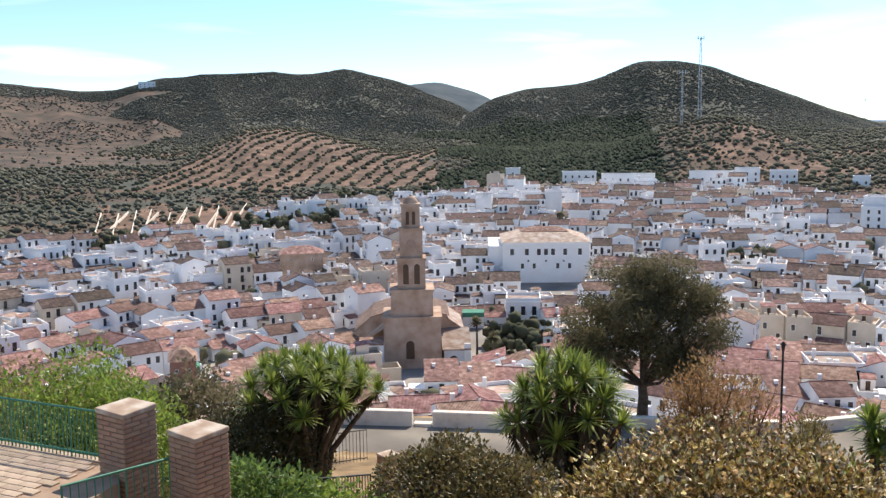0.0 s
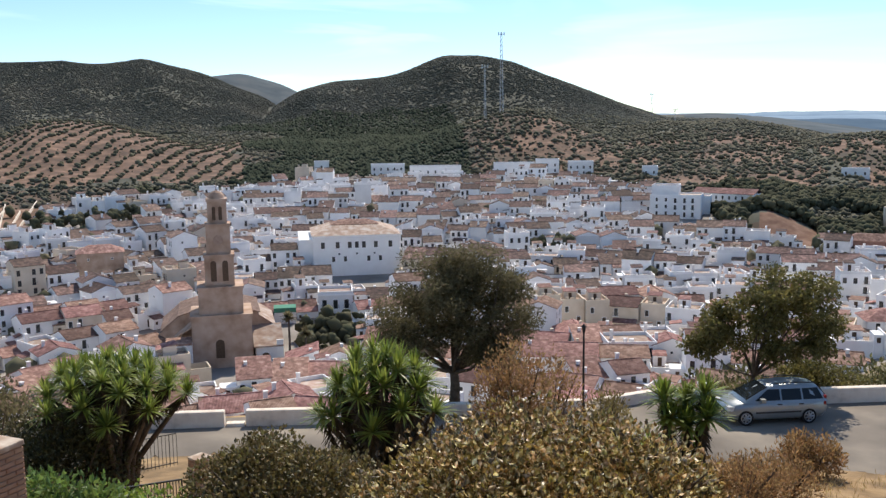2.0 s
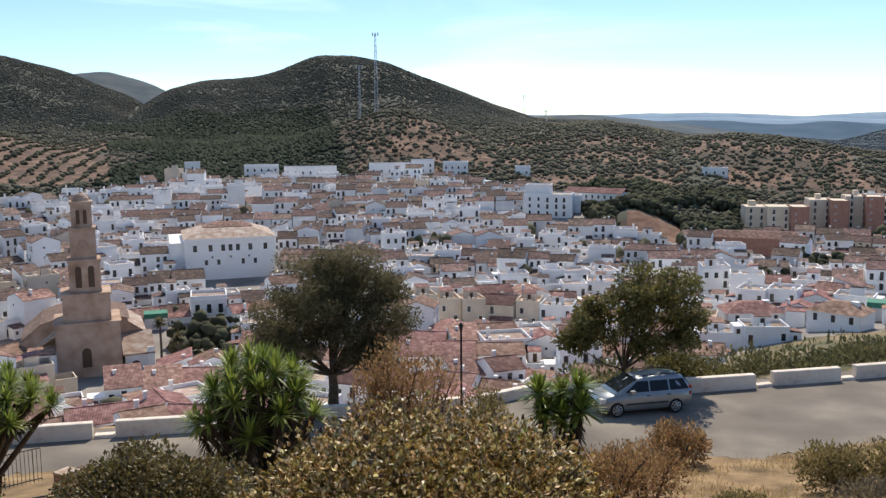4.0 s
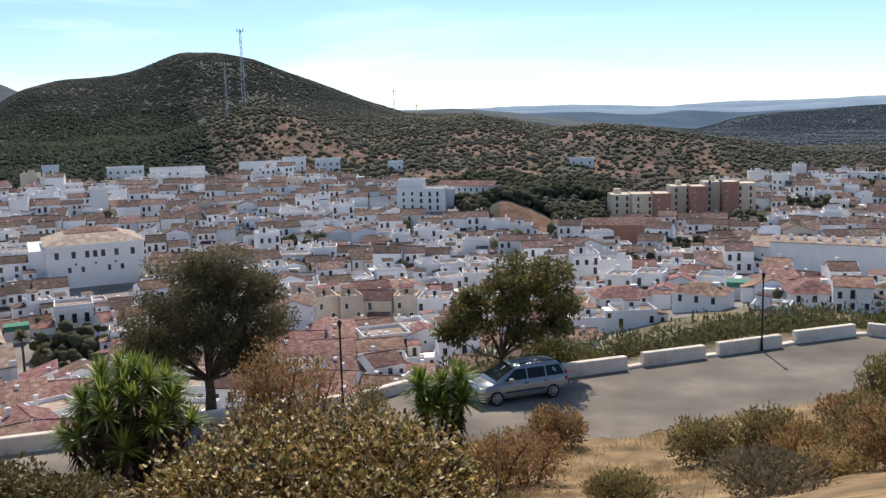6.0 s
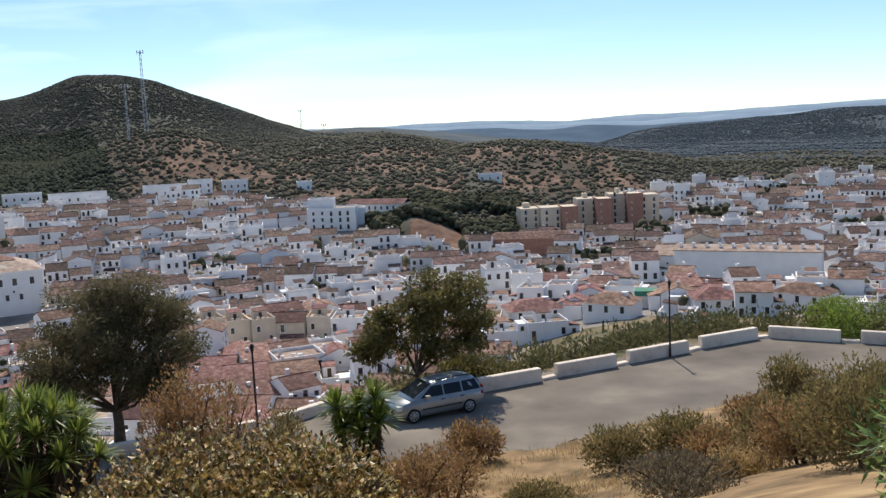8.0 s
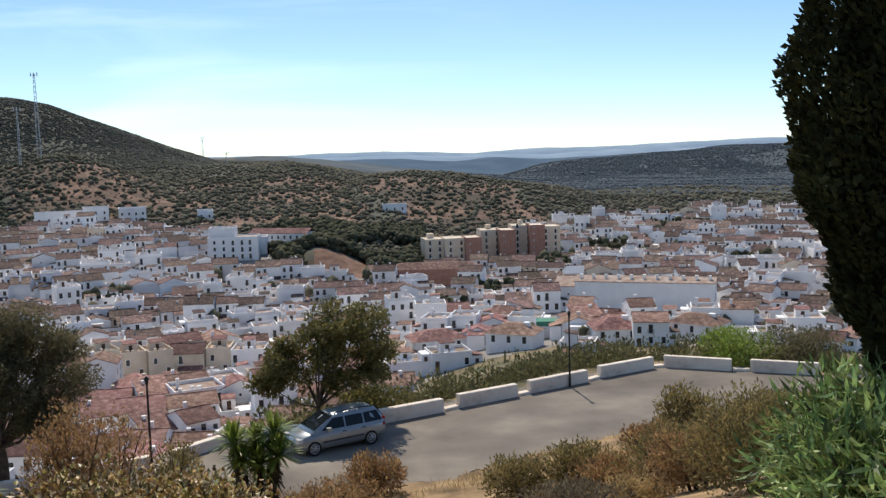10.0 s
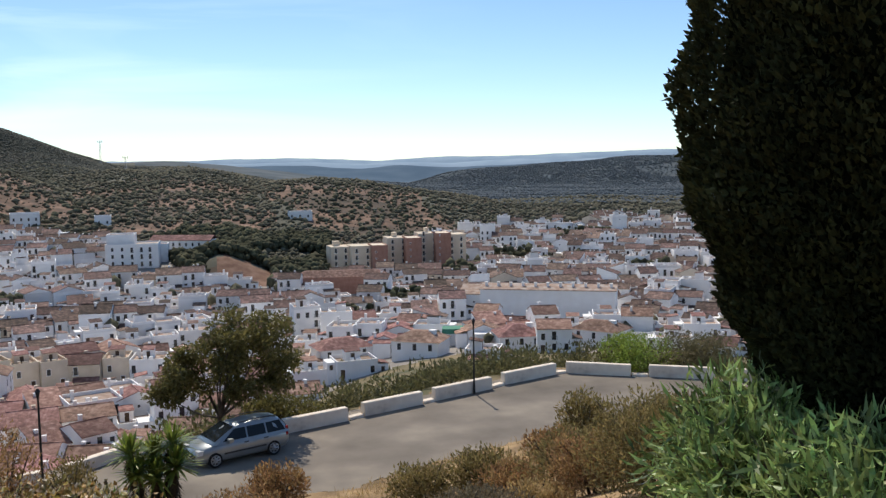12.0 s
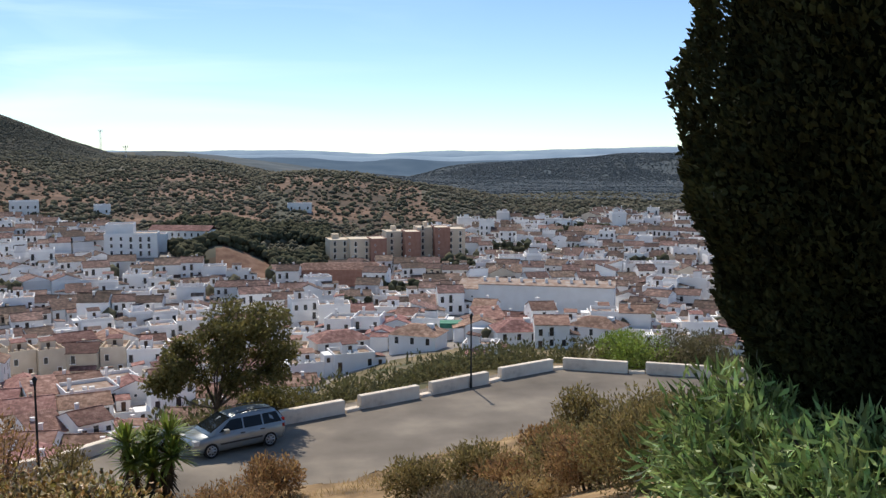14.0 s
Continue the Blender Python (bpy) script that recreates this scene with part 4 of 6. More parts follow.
# walled garden plots above the old town
for k in range(15):
    az0 = -49.8 + k * 0.6 + 0.25 * math.sin(k * 2.3)
    x0, y0 = polar(az0, 425 + 14 * math.sin(k * 1.7))
    x1, y1 = polar(az0 + 0.5 + 0.7 * (k % 3 == 1), 490 + 28 * math.sin(k * 3.1))
    s = Soup()
    n = 12
    for i in range(n):
        xa, ya, xb, yb = (x0 + (x1 - x0) * i / n, y0 + (y1 - y0) * i / n, x0 + (x1 - x0) * (i + 1) / n, y0 + (y1 - y0) * (i + 1) / n)
        za, zb = zat(xa, ya), zat(xb, yb)
        s.add([(xa - .3, ya, za - 2), (xa + .3, ya, za - 2), (xb + .3, yb, zb - 2), (xb - .3, yb, zb - 2), (xa - .3, ya, za + 1.3), (xa + .3, ya, za + 1.3), (xb + .3, yb, zb + 1.3), (xb - .3, yb, zb + 1.3)], BOX)
    tagged(new("garden_wall", s.mesh("garden_wall", [M["barrier"]])), "long whitewashed wall between hillside garden plots", "wall", "garden walls")


# tree groups inside the town
for az, r, radius in ((-24.6, 246, 7), (-25.2, 236, 5), (-39.8, 425, 15), (-36.5, 440, 10), (-34.6, 500, 13), (-48.5, 395, 9), (15.6, 405, 8), (12.3, 335, 5), (-10.9, 350, 6), (9.0, 300, 5), (23.5, 560, 14), (19.0, 470, 9), (27.5, 420, 10)):
    reserve(az, r, radius)
TREE_GROUPS = KEEP_CLEAR[-13:]


# ---- the other houses: nearest ones as things, the rest joined ----
def fill_town():
    rnd = random.Random(11)
    made, first, far_v, far_f, far_m, nv = 0, {}, [], [], [], 0
    r, ring = 122.0, 0
    while r < 770:
        az = -57.0 + rnd.uniform(0, 2)
        while az < 41:
            cell = random.Random(int((az + 60) / (1500 / r)) * 101 + ring * 7)
            family = cell.choice(((0, 1, 2, 5), (0, 1, 5, 1), (0, 1, 2, 13, 3), (3, 4, 14, 4), (6, 7, 11, 12), (8, 9, 6), tuple(range(16)), tuple(range(16))))
            k = (rnd.choice(family) if r > 190 else rnd.choice((0, 1, 2, 3, 4, 5, 0, 1, 3, 6, 9, 13, 14))) if az < 8 or r > 300 else rnd.choice((3, 4, 0, 1, 8, 9, 14, 3, 4, 6))
            w, d, plan = PLANS[k]
            az += math.degrees((w / 2 + 0.15) / r)
            rr = r + rnd.uniform(-2.5, 2.5)
            x, y = polar(az, rr)
            skew = cell.uniform(-30, 30) * (0.9 if r < 200 else 0.5) + rnd.gauss(0, 2.5) + rnd.choice((0,) * 9 + (180, 90, -90)) + 24 * smooth(-24, -40, az)
            ok = town_start(az) + 14 * math.sin(az * 1.7) + 8 * math.sin(az * 3.9) < rr < town_edge(az) and clear(x, y) and rnd.random() > 0.07
            if ok and -48.8 < az < -41 and rr > 415:
                ok = False
            if ok:
                z = zat(x, y) + cell.uniform(-1.2, 0.8) + rnd.gauss(0, 0.45)
                m = pose(x, y, z, 0, 0, -az + skew)
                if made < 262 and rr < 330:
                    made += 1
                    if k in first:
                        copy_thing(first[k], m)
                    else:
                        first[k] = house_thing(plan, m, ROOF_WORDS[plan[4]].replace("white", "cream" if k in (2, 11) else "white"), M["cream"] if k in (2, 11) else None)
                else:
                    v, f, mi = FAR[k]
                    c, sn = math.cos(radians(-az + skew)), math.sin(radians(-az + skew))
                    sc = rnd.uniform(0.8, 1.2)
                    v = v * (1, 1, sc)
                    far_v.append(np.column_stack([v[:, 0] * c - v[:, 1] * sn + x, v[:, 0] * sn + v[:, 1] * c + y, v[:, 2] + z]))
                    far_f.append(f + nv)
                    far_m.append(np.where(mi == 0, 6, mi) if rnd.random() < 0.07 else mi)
                    nv += len(v)
            az += math.degrees((w / 2 + 0.15) / r) + (0 if rnd.random() > 0.07 else math.degrees(rnd.uniform(2, 6) / r))
        r += (10.5, 15.5)[ring % 2] + 0.004 * r
        ring += 1
    v, f, mi = np.concatenate(far_v), np.concatenate(far_f), np.concatenate(far_m)
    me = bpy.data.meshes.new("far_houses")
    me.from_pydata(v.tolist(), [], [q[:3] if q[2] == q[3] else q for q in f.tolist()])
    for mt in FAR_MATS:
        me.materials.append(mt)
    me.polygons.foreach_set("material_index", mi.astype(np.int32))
    me.update()
    tagged(new("far_houses", me), "crowded white village houses with terracotta roofs across the valley", "houses", kind="stuff")


fill_town()


# ---- plants ----
def leaf_mat(name, a, b, sheer=0.25, rough=0.5, amount=0.35, spec=0.35):
    return material(name, [a, b], 3.0, rough, per_island=amount, sheer=sheer, spec=spec, coords="World")


M["olive_leaf"] = leaf_mat("olive_leaves", (0.125, 0.112, 0.058), (0.225, 0.195, 0.108), 0.5, 0.6, 0.32, 0.2)
M["tree_leaf"] = leaf_mat("broad_leaves", (0.10, 0.098, 0.032), (0.24, 0.205, 0.07), 0.45)
M["yucca_leaf"] = leaf_mat("yucca_blades", (0.15, 0.20, 0.03), (0.31, 0.36, 0.085), 0.42, 0.4)
M["dead_leaf"] = leaf_mat("dry_blades", (0.05, 0.035, 0.02), (0.12, 0.09, 0.05), 0.1, 0.8)
# bronze leaf tones; the pale cream end paints in sunlit highlights
M["bush_leaf"] = material("bronze_leaves_glints", [(0.08, 0.057, 0.018), (0.35, 0.24, 0.07), (0.95, 0.79, 0.49)], 14.0, 0.42, per_island=0.75, sheer=0.2, spec=0.35, coords="World", spread=(0.36, 0.7), detail=2)
M["box_leaf"] = leaf_mat("hedge_leaves", (0.085, 0.074, 0.026), (0.25, 0.19, 0.075), 0.25, 0.45, 0.6)
M["ivy_leaf"] = leaf_mat("fresh_leaves", (0.09, 0.16, 0.035), (0.19, 0.26, 0.07), 0.4, 0.5)
M["lime_leaf"] = leaf_mat("lime_fronds", (0.15, 0.21, 0.03), (0.33, 0.41, 0.085), 0.42, 0.5, 0.35)
# leaf colour darkened as in shade, for the masses under the yucca crowns
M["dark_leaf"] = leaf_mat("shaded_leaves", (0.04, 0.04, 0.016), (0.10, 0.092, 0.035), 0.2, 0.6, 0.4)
# strong dark-to-pale spread per leaf: gaps and glossy highlights painted as colour
M["oleander_leaf"] = leaf_mat("oleander_leaves", (0.045, 0.08, 0.02), (0.36, 0.47, 0.17), 0.28, 0.45, 0.8, 0.25)
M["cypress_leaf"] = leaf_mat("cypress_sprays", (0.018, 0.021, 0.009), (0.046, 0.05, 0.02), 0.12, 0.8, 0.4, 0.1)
# near-black colour standing for the shade inside the crown
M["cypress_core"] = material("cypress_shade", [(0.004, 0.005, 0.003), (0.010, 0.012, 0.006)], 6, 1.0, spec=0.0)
M["dry_leaf"] = leaf_mat("dry_scrub", (0.23, 0.135, 0.06), (0.45, 0.29, 0.14), 0.45, 0.8)
M["scrub_leaf"] = leaf_mat("green_scrub", (0.15, 0.125, 0.05), (0.34, 0.27, 0.115), 0.45, 0.8)
M["slope_leaf"] = leaf_mat("slope_scrub", (0.10, 0.10, 0.045), (0.20, 0.185, 0.085), 0.35, 0.8)
M["valley_leaf"] = material("valley_trees", [(0.05, 0.055, 0.034), (0.10, 0.095, 0.058)], 0.2, 0.95, per_island=0.4, coords="World", spec=0.05)
M["thyme_leaf"] = leaf_mat("thyme_leaves", (0.13, 0.105, 0.062), (0.26, 0.215, 0.14), 0.35, 0.8)
M["straw"] = leaf_mat("straw", (0.34, 0.235, 0.10), (0.55, 0.41, 0.20), 0.35, 0.8)
M["wood_far"] = material("hill_woods", [(0.105, 0.104, 0.074), (0.165, 0.147, 0.106)], 0.03, 0.95, per_island=0.3, coords="World", spec=0.05)
# woods_hazy and woods_blue are lifted and blued: distance haze in the foliage colour
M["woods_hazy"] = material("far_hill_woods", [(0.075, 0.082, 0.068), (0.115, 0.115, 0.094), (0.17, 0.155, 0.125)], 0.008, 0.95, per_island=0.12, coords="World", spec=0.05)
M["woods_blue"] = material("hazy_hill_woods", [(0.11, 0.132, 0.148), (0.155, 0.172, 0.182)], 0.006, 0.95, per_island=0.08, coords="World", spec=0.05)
M["oak_dark"] = material("oak_wood", [(0.035, 0.045, 0.03), (0.07, 0.078, 0.052)], 0.02, 0.95, per_island=0.25, coords="World", spec=0.05)
M["grove_far"] = material("olive_grove", [(0.09, 0.088, 0.056), (0.15, 0.135, 0.09)], 0.2, 0.95, per_island=0.3, coords="World", spec=0.05)


def leaves(points, size, aspect, rng, droop=0.0, outward=None, jitter=0.3, flat=0.0):
    """Rhombic leaves, one at each point, at random turns. Returns vertices and quads."""
    n = len(points)
    d = rng.normal(size=(n, 3))
    if outward is not None:
        d = d * 0.7 + outward
    d[:, 2] -= droop
    d /= np.linalg.norm(d, axis=1, keepdims=True)
    q = rng.normal(size=(n, 3))
    q[:, 2] += flat
    side = np.cross(d, q)
    side /= np.linalg.norm(side, axis=1, keepdims=True)
    s = (size * rng.uniform(1 - jitter, 1 + jitter, n))[:, None]
    bend = np.cross(d, side) * s * 0.12
    v = np.stack([points, points + d * s * 0.45 + side * s * aspect + bend, points + d * s, points + d * s * 0.45 - side * s * aspect + bend], 1)
    return v.reshape(-1, 3), np.arange(4 * n).reshape(-1, 4)


def tube(s, pts, radii, sides=6, mat=0):
    pts = [Vector(p) for p in pts]
    rings = []
    for i, p in enumerate(pts):
        t = (pts[min(i + 1, len(pts) - 1)] - pts[max(i - 1, 0)]).normalized()
        a = t.orthogonal().normalized()
        b = t.cross(a)
        rings.append([p + (a * math.cos(2 * math.pi * k / sides) + b * math.sin(2 * math.pi * k / sides)) * radii[i] for k in range(sides)])
    v = [tuple(c) for ring in rings for c in ring]
    f = [(i * sides + k, i * sides + (k + 1) % sides, (i + 1) * sides + (k + 1) % sides, (i + 1) * sides + k) for i in range(len(pts) - 1) for k in range(sides)]
    s.add(v, f, mat)


def clump_points(rng, centre, radii, n, hollow=0.55):
    """Points in an ellipsoid shell."""
    d = rng.normal(size=(n, 3))
    d /= np.linalg.norm(d, axis=1, keepdims=True)
    k = rng.uniform(hollow ** 3, 1, n) ** (1 / 3)
    return np.asarray(centre) + d * k[:, None] * np.asarray(radii), d


def make_tree(name, label, x, y, z, height, spread, base, leaf, seed, clumps=60, per=170, size=0.16, aspect=0.22, trunk=0.2, lean=(0, 0), clump=0.75, flat=0.75, lobes=()):
    """A trunk that forks into limbs, each ending in leaf clumps."""
    rng = np.random.default_rng(seed)
    ob = thing(name, pose(x, y, z), label, "tree")
    s = Soup()
    fork = Vector((lean[0] * 0.3, lean[1] * 0.3, base))
    tube(s, [(0, 0, -0.6), (0.05, 0, base * 0.5), fork], [trunk * 1.3, trunk, trunk * 0.9], 8)
    pts, outs = [], []
    mid = (height + base) / 2
    for i in range(clumps):
        d = rng.normal(size=3)
        d /= np.linalg.norm(d)
        k = rng.uniform(0.35, 1.0) ** 0.6
        c = np.array([lean[0] + d[0] * spread * k, lean[1] + d[1] * spread * k, mid + d[2] * (height - base) / 2 * k])
        c[:2] *= 1 + 0.12 * math.sin(i * 2.4)
        if lobes:
            lx, ly, lz, lr = lobes[i % len(lobes)]
            c = np.array([lx, ly, lz]) + d * lr * k * (1, 1, 0.85)
        if i % (8 if lobes else 3) == 0:
            m = fork.lerp(Vector(c), 0.5) + Vector(rng.normal(size=3) * 0.2)
            tube(s, [fork, m, c], [trunk * 0.5, trunk * 0.3, 0.02], 5)
        r = clump * rng.uniform(0.6, 1.25)
        p, o = clump_points(rng, c, (r, r, r * flat), int(per * rng.uniform(0.6, 1.3)), 0.2)
        pts.append(p), outs.append(o)
    part("trunk", s.mesh("trunk", [M["bark"]], True), ob)
    v, f = leaves(np.concatenate(pts), size, aspect, rng, 0.2, np.concatenate(outs) * 0.5)
    part("crown", mesh_np("crown", v, f, [leaf]), ob)
    return ob


def make_bush(name, label, x, y, z, rx, ry, h, leaf, seed, n=5000, size=0.07, aspect=0.3, lumps=14, hollow=0.6, category="shrub", stems=6, up=0.3, flat=1.2):
    """A mound of leaves over a few stems."""
    rng = np.random.default_rng(seed)
    ob = thing(name, pose(x, y, z), label, category)
    for k in range(stems):
        s = Soup()
        a = 2 * math.pi * k / stems + rng.uniform(0, 1)
        tube(s, [(0.1 * math.cos(a), 0.1 * math.sin(a), -0.4), (rx * 0.4 * math.cos(a), ry * 0.4 * math.sin(a), h * 0.5), (rx * 0.75 * math.cos(a), ry * 0.75 * math.sin(a), h * 0.8)], [0.05, 0.035, 0.008], 5)
        part("stem", s.mesh("stem", [M["bark"]], True), ob)
    pts, outs = [], []
    for k in range(lumps):
        a, q = rng.uniform(0, 2 * math.pi), math.sqrt(rng.uniform(0, 0.55))
        top = h * (0.66 - 0.35 * q * q)
        c = np.array([rx * q * math.cos(a), ry * q * math.sin(a), top * rng.uniform(0.75, 1.05)])
        sc = rng.uniform(0.42, 0.6)
        p, o = clump_points(rng, c, (rx * sc, ry * sc, h * 0.36), n // lumps, hollow)
        pts.append(p), outs.append(o)
    pts, outs = np.concatenate(pts), np.concatenate(outs)
    outs[:, 2] += up
    keep = pts[:, 2] > -0.3
    v, f = leaves(pts[keep], size, aspect, rng, 0.0, outs[keep] * 0.8, 0.3, flat)
    part("foliage", mesh_np("foliage", v, f, [leaf]), ob)
    return ob


def blade_head(rng, c, n, length, width, spread=1.0):
    """Arching sword leaves round a stem tip."""
    V, F = [], []
    for k in range(n):
        a, e = rng.uniform(0, 2 * math.pi), rng.uniform(-0.3, 1.4)
        L = length * rng.uniform(0.75, 1.15)
        d = np.array([math.cos(a) * math.cos(e), math.sin(a) * math.cos(e), math.sin(e)])
        side = np.array([-math.sin(a), math.cos(a), 0]) * width
        steps = [c + d * L * t - np.array([0, 0, 0.2 * L * t * t * (1 if e < 1 else 0.3)]) for t in (0.03, 0.4, 0.75, 1.0)]
        i = len(V)
        for p, w in zip(steps, (0.7, 1.0, 0.75, 0.05)):
            V += [p - side * w, p + side * w]
        F += [(i, i + 1, i + 3, i + 2), (i + 2, i + 3, i + 5, i + 4), (i + 4, i + 5, i + 7, i + 6)]
    return V, F


def make_yucca(x, y, label, heads, length=0.75, width=0.03, n=75, seed=1, skirt=0.6):
    """Several thick stems, each with a rosette and a skirt of dry blades."""
    rng = np.random.default_rng(seed)
    ob = thing("yucca", pose(x, y, zat(x, y)), label, "yucca", "yuccas")
    for hx, hy, hz in heads:
        if hz > 0.5:
            s = Soup()
            crowded = len(heads) > 8
            tube(s, [(hx * 0.12, hy * 0.12, -0.4), (hx * (0.3 if crowded else 0.6), hy * (0.3 if crowded else 0.6), hz * 0.5), (hx, hy, hz)], [0.11, 0.085, 0.05], 7)
            part("stem", s.mesh("stem", [M["bark"]], True), ob)
        V, F = blade_head(rng, np.array([hx, hy, hz]), n, length, width)
        part("rosette", mesh_np("rosette", V, F, [M["yucca_leaf"]]), ob, "bright green sword leaves")
        if skirt and hz > 0.5:
            V, F = [], []
            for k in range(int(n * 2.2)):
                a, t = rng.uniform(0, 2 * math.pi), rng.uniform(0.1, 1)
                p = np.array([hx * (0.4 + 0.6 * t), hy * (0.4 + 0.6 * t), hz * (1 - skirt * (1 - t))])
                q = p + np.array([math.cos(a) * 0.4, math.sin(a) * 0.4, -0.42]) * length * rng.uniform(0.6, 1.1)
                sd = np.array([-math.sin(a), math.cos(a), 0]) * width * 1.1
                i = len(V)
                V += [p - sd, p + sd, q + sd * 0.3, q - sd * 0.3]
                F.append((i, i + 1, i + 2, i + 3))
            part("skirt", mesh_np("skirt", V, F, [M["dead_leaf"]]), ob, "dark hanging dry leaves")
    return ob


def on(az, r):
    x, y = polar(az, r)
    return x, y, zat(x, y)


make_tree("olive_tree", "large dark olive tree behind the low roadside wall", -12.1, 39.6, -0.1, 7.0, 3.6, 1.1, M["olive_leaf"], 3, 195, 240, 0.17, 0.17, 0.22, (0.0, 0), 0.72, 0.8,
          ((-2.4, 0.2, 4.0, 1.5), (-1.1, -0.6, 5.4, 1.4), (1.4, 0.3, 5.5, 1.35), (2.6, -0.2, 3.8, 1.2), (0.2, 0.5, 3.9, 1.6), (0.2, -1.2, 4.4, 1.3), (-2.6, -0.4, 2.7, 0.9), (-0.4, 1.4, 4.6, 1.3), (1.5, -0.9, 2.9, 1.1),
           (0.3, 0.0, 5.9, 0.9), (2.0, 0.8, 4.9, 1.0), (-1.2, -0.9, 2.8, 1.0), (2.4, -0.4, 2.4, 0.8)))
make_tree("walnut_tree", "leafy green tree growing below the parapet beside the car", *polar(1.0, 43.9), -0.6, 7.2, 2.85, 1.2, M["tree_leaf"], 5, 132, 125, 0.18, 0.3, 0.11, (0.4, -0.5), 0.58, 0.8,
          ((0.9, -0.6, 5.5, 1.1), (2.3, -0.9, 5.3, 1.1), (1.6, -0.3, 4.3, 1.4), (3.0, -0.6, 4.1, 0.8), (0.3, -0.9, 4.4, 0.9), (-1.8, -0.6, 3.7, 1.05), (-1.1, -0.3, 2.9, 0.9), (-0.6, -0.5, 4.1, 0.9), (1.4, -1.4, 4.9, 1.0), (2.6, -0.8, 2.8, 0.7), (-2.2, -0.8, 2.7, 0.6),
           (0.6, 0.6, 3.4, 0.8), (1.2, -0.8, 2.9, 0.8)))


def ring_heads(n, spread, lo, hi, seed):
    g = random.Random(seed)
    return [(spread * math.cos(2.4 * k) * math.sqrt((k + 0.4) / n), spread * math.sin(2.4 * k) * math.sqrt((k + 0.4) / n), hi - (hi - lo) * ((k + 0.4) / n) ** 1.5 + g.uniform(-0.1, 0.1)) for k in range(n)]


make_yucca(*polar(-37.7, 24), "tall many headed yucca with bright green crown", ring_heads(32, 1.85, 3.1, 4.0, 1), 0.52, 0.021, 95, 2, 0.22)
make_yucca(*polar(-21.6, 22), "tall many headed yucca beside the olive tree", ring_heads(26, 1.45, 2.4, 3.9, 2), 0.6, 0.023, 95, 3, 0.75)
make_yucca(*polar(-2.85, 27), "twin headed yucca in front of the parked car", [(-0.55, 0, 2.95), (0.6, 0.1, 3.15), (0.1, 0.3, 2.8), (0.7, -0.3, 2.6), (-0.35, -0.3, 2.5), (0.15, -0.2, 2.3)], 0.75, 0.04, 120, 4, 0.97)
make_yucca(*polar(-4.7, 24), "small low yucca rosette on the slope", [(0, 0, 1.55)], 0.75, 0.035, 80, 5)
make_yucca(*polar(-9.2, 20), "small yucca between the shrubs", [(0, 0, 0.3)], 0.6, 0.03, 40, 6)

x, y, z = on(-10.2, 9.6)
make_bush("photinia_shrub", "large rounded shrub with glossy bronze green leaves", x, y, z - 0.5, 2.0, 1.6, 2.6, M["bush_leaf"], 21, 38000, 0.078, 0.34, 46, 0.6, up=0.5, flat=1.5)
x, y, z = on(-27.8, 14)
make_bush("clipped_shrub", "dense rounded brown green shrub", x, y, z - 0.2, 1.5, 1.3, 2.2, M["box_leaf"], 22, 24000, 0.08, 0.32, 24, 0.6)
for az, r, rx, h, mat, lab, n in ((-41.3, 12.6, 1.0, 1.95, "ivy_leaf", "leafy green hedge beside the brick pillars", 7000), (-37.6, 13.6, 1.15, 1.5, "lime_leaf", "yellow green climbing plant on the slope railing", 4200), (-35.0, 14.6, 0.9, 1.1, "scrub_leaf", "dry climbing plant on the slope railing", 3000), (-43.5, 17, 1.6, 1.6, "scrub_leaf", "rough green shrub below the terrace", 5000),
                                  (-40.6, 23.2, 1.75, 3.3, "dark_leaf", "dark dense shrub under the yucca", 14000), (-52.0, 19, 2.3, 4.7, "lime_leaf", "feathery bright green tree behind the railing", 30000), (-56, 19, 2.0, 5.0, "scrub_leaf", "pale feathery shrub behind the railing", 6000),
                                  (-44.3, 33, 2.1, 4.2, "olive_leaf", "grey green young olive on the lower slope", 7000), (-18.2, 20, 0.9, 1.3, "scrub_leaf", "low green shrub beside the yucca", 3000), (-21.8, 21.6, 1.25, 2.3, "dark_leaf", "dark leafy mass round the yucca stems", 7000), (-3.3, 26.6, 0.8, 1.9, "dark_leaf", "dark leafy mass at the foot of the twin yucca", 3500),
                                  (26.8, 56, 2.2, 2.6, "lime_leaf", "fresh light green bush behind the parapet", 5000), (29.8, 57, 2.4, 3.0, "olive_leaf", "dark shrub behind the parapet end", 5000), (5.0, 45, 2.0, 1.9, "tree_leaf", "green shrub spilling over the parapet", 5000)):
    x, y, z = on(az, r)
    make_bush("shrub", lab, x, y, z - 0.2, rx, rx * 0.9, h, M[mat], int(az * 7 + 900), n, 0.10 if r < 25 else 0.16, 0.28, 14, 0.4)
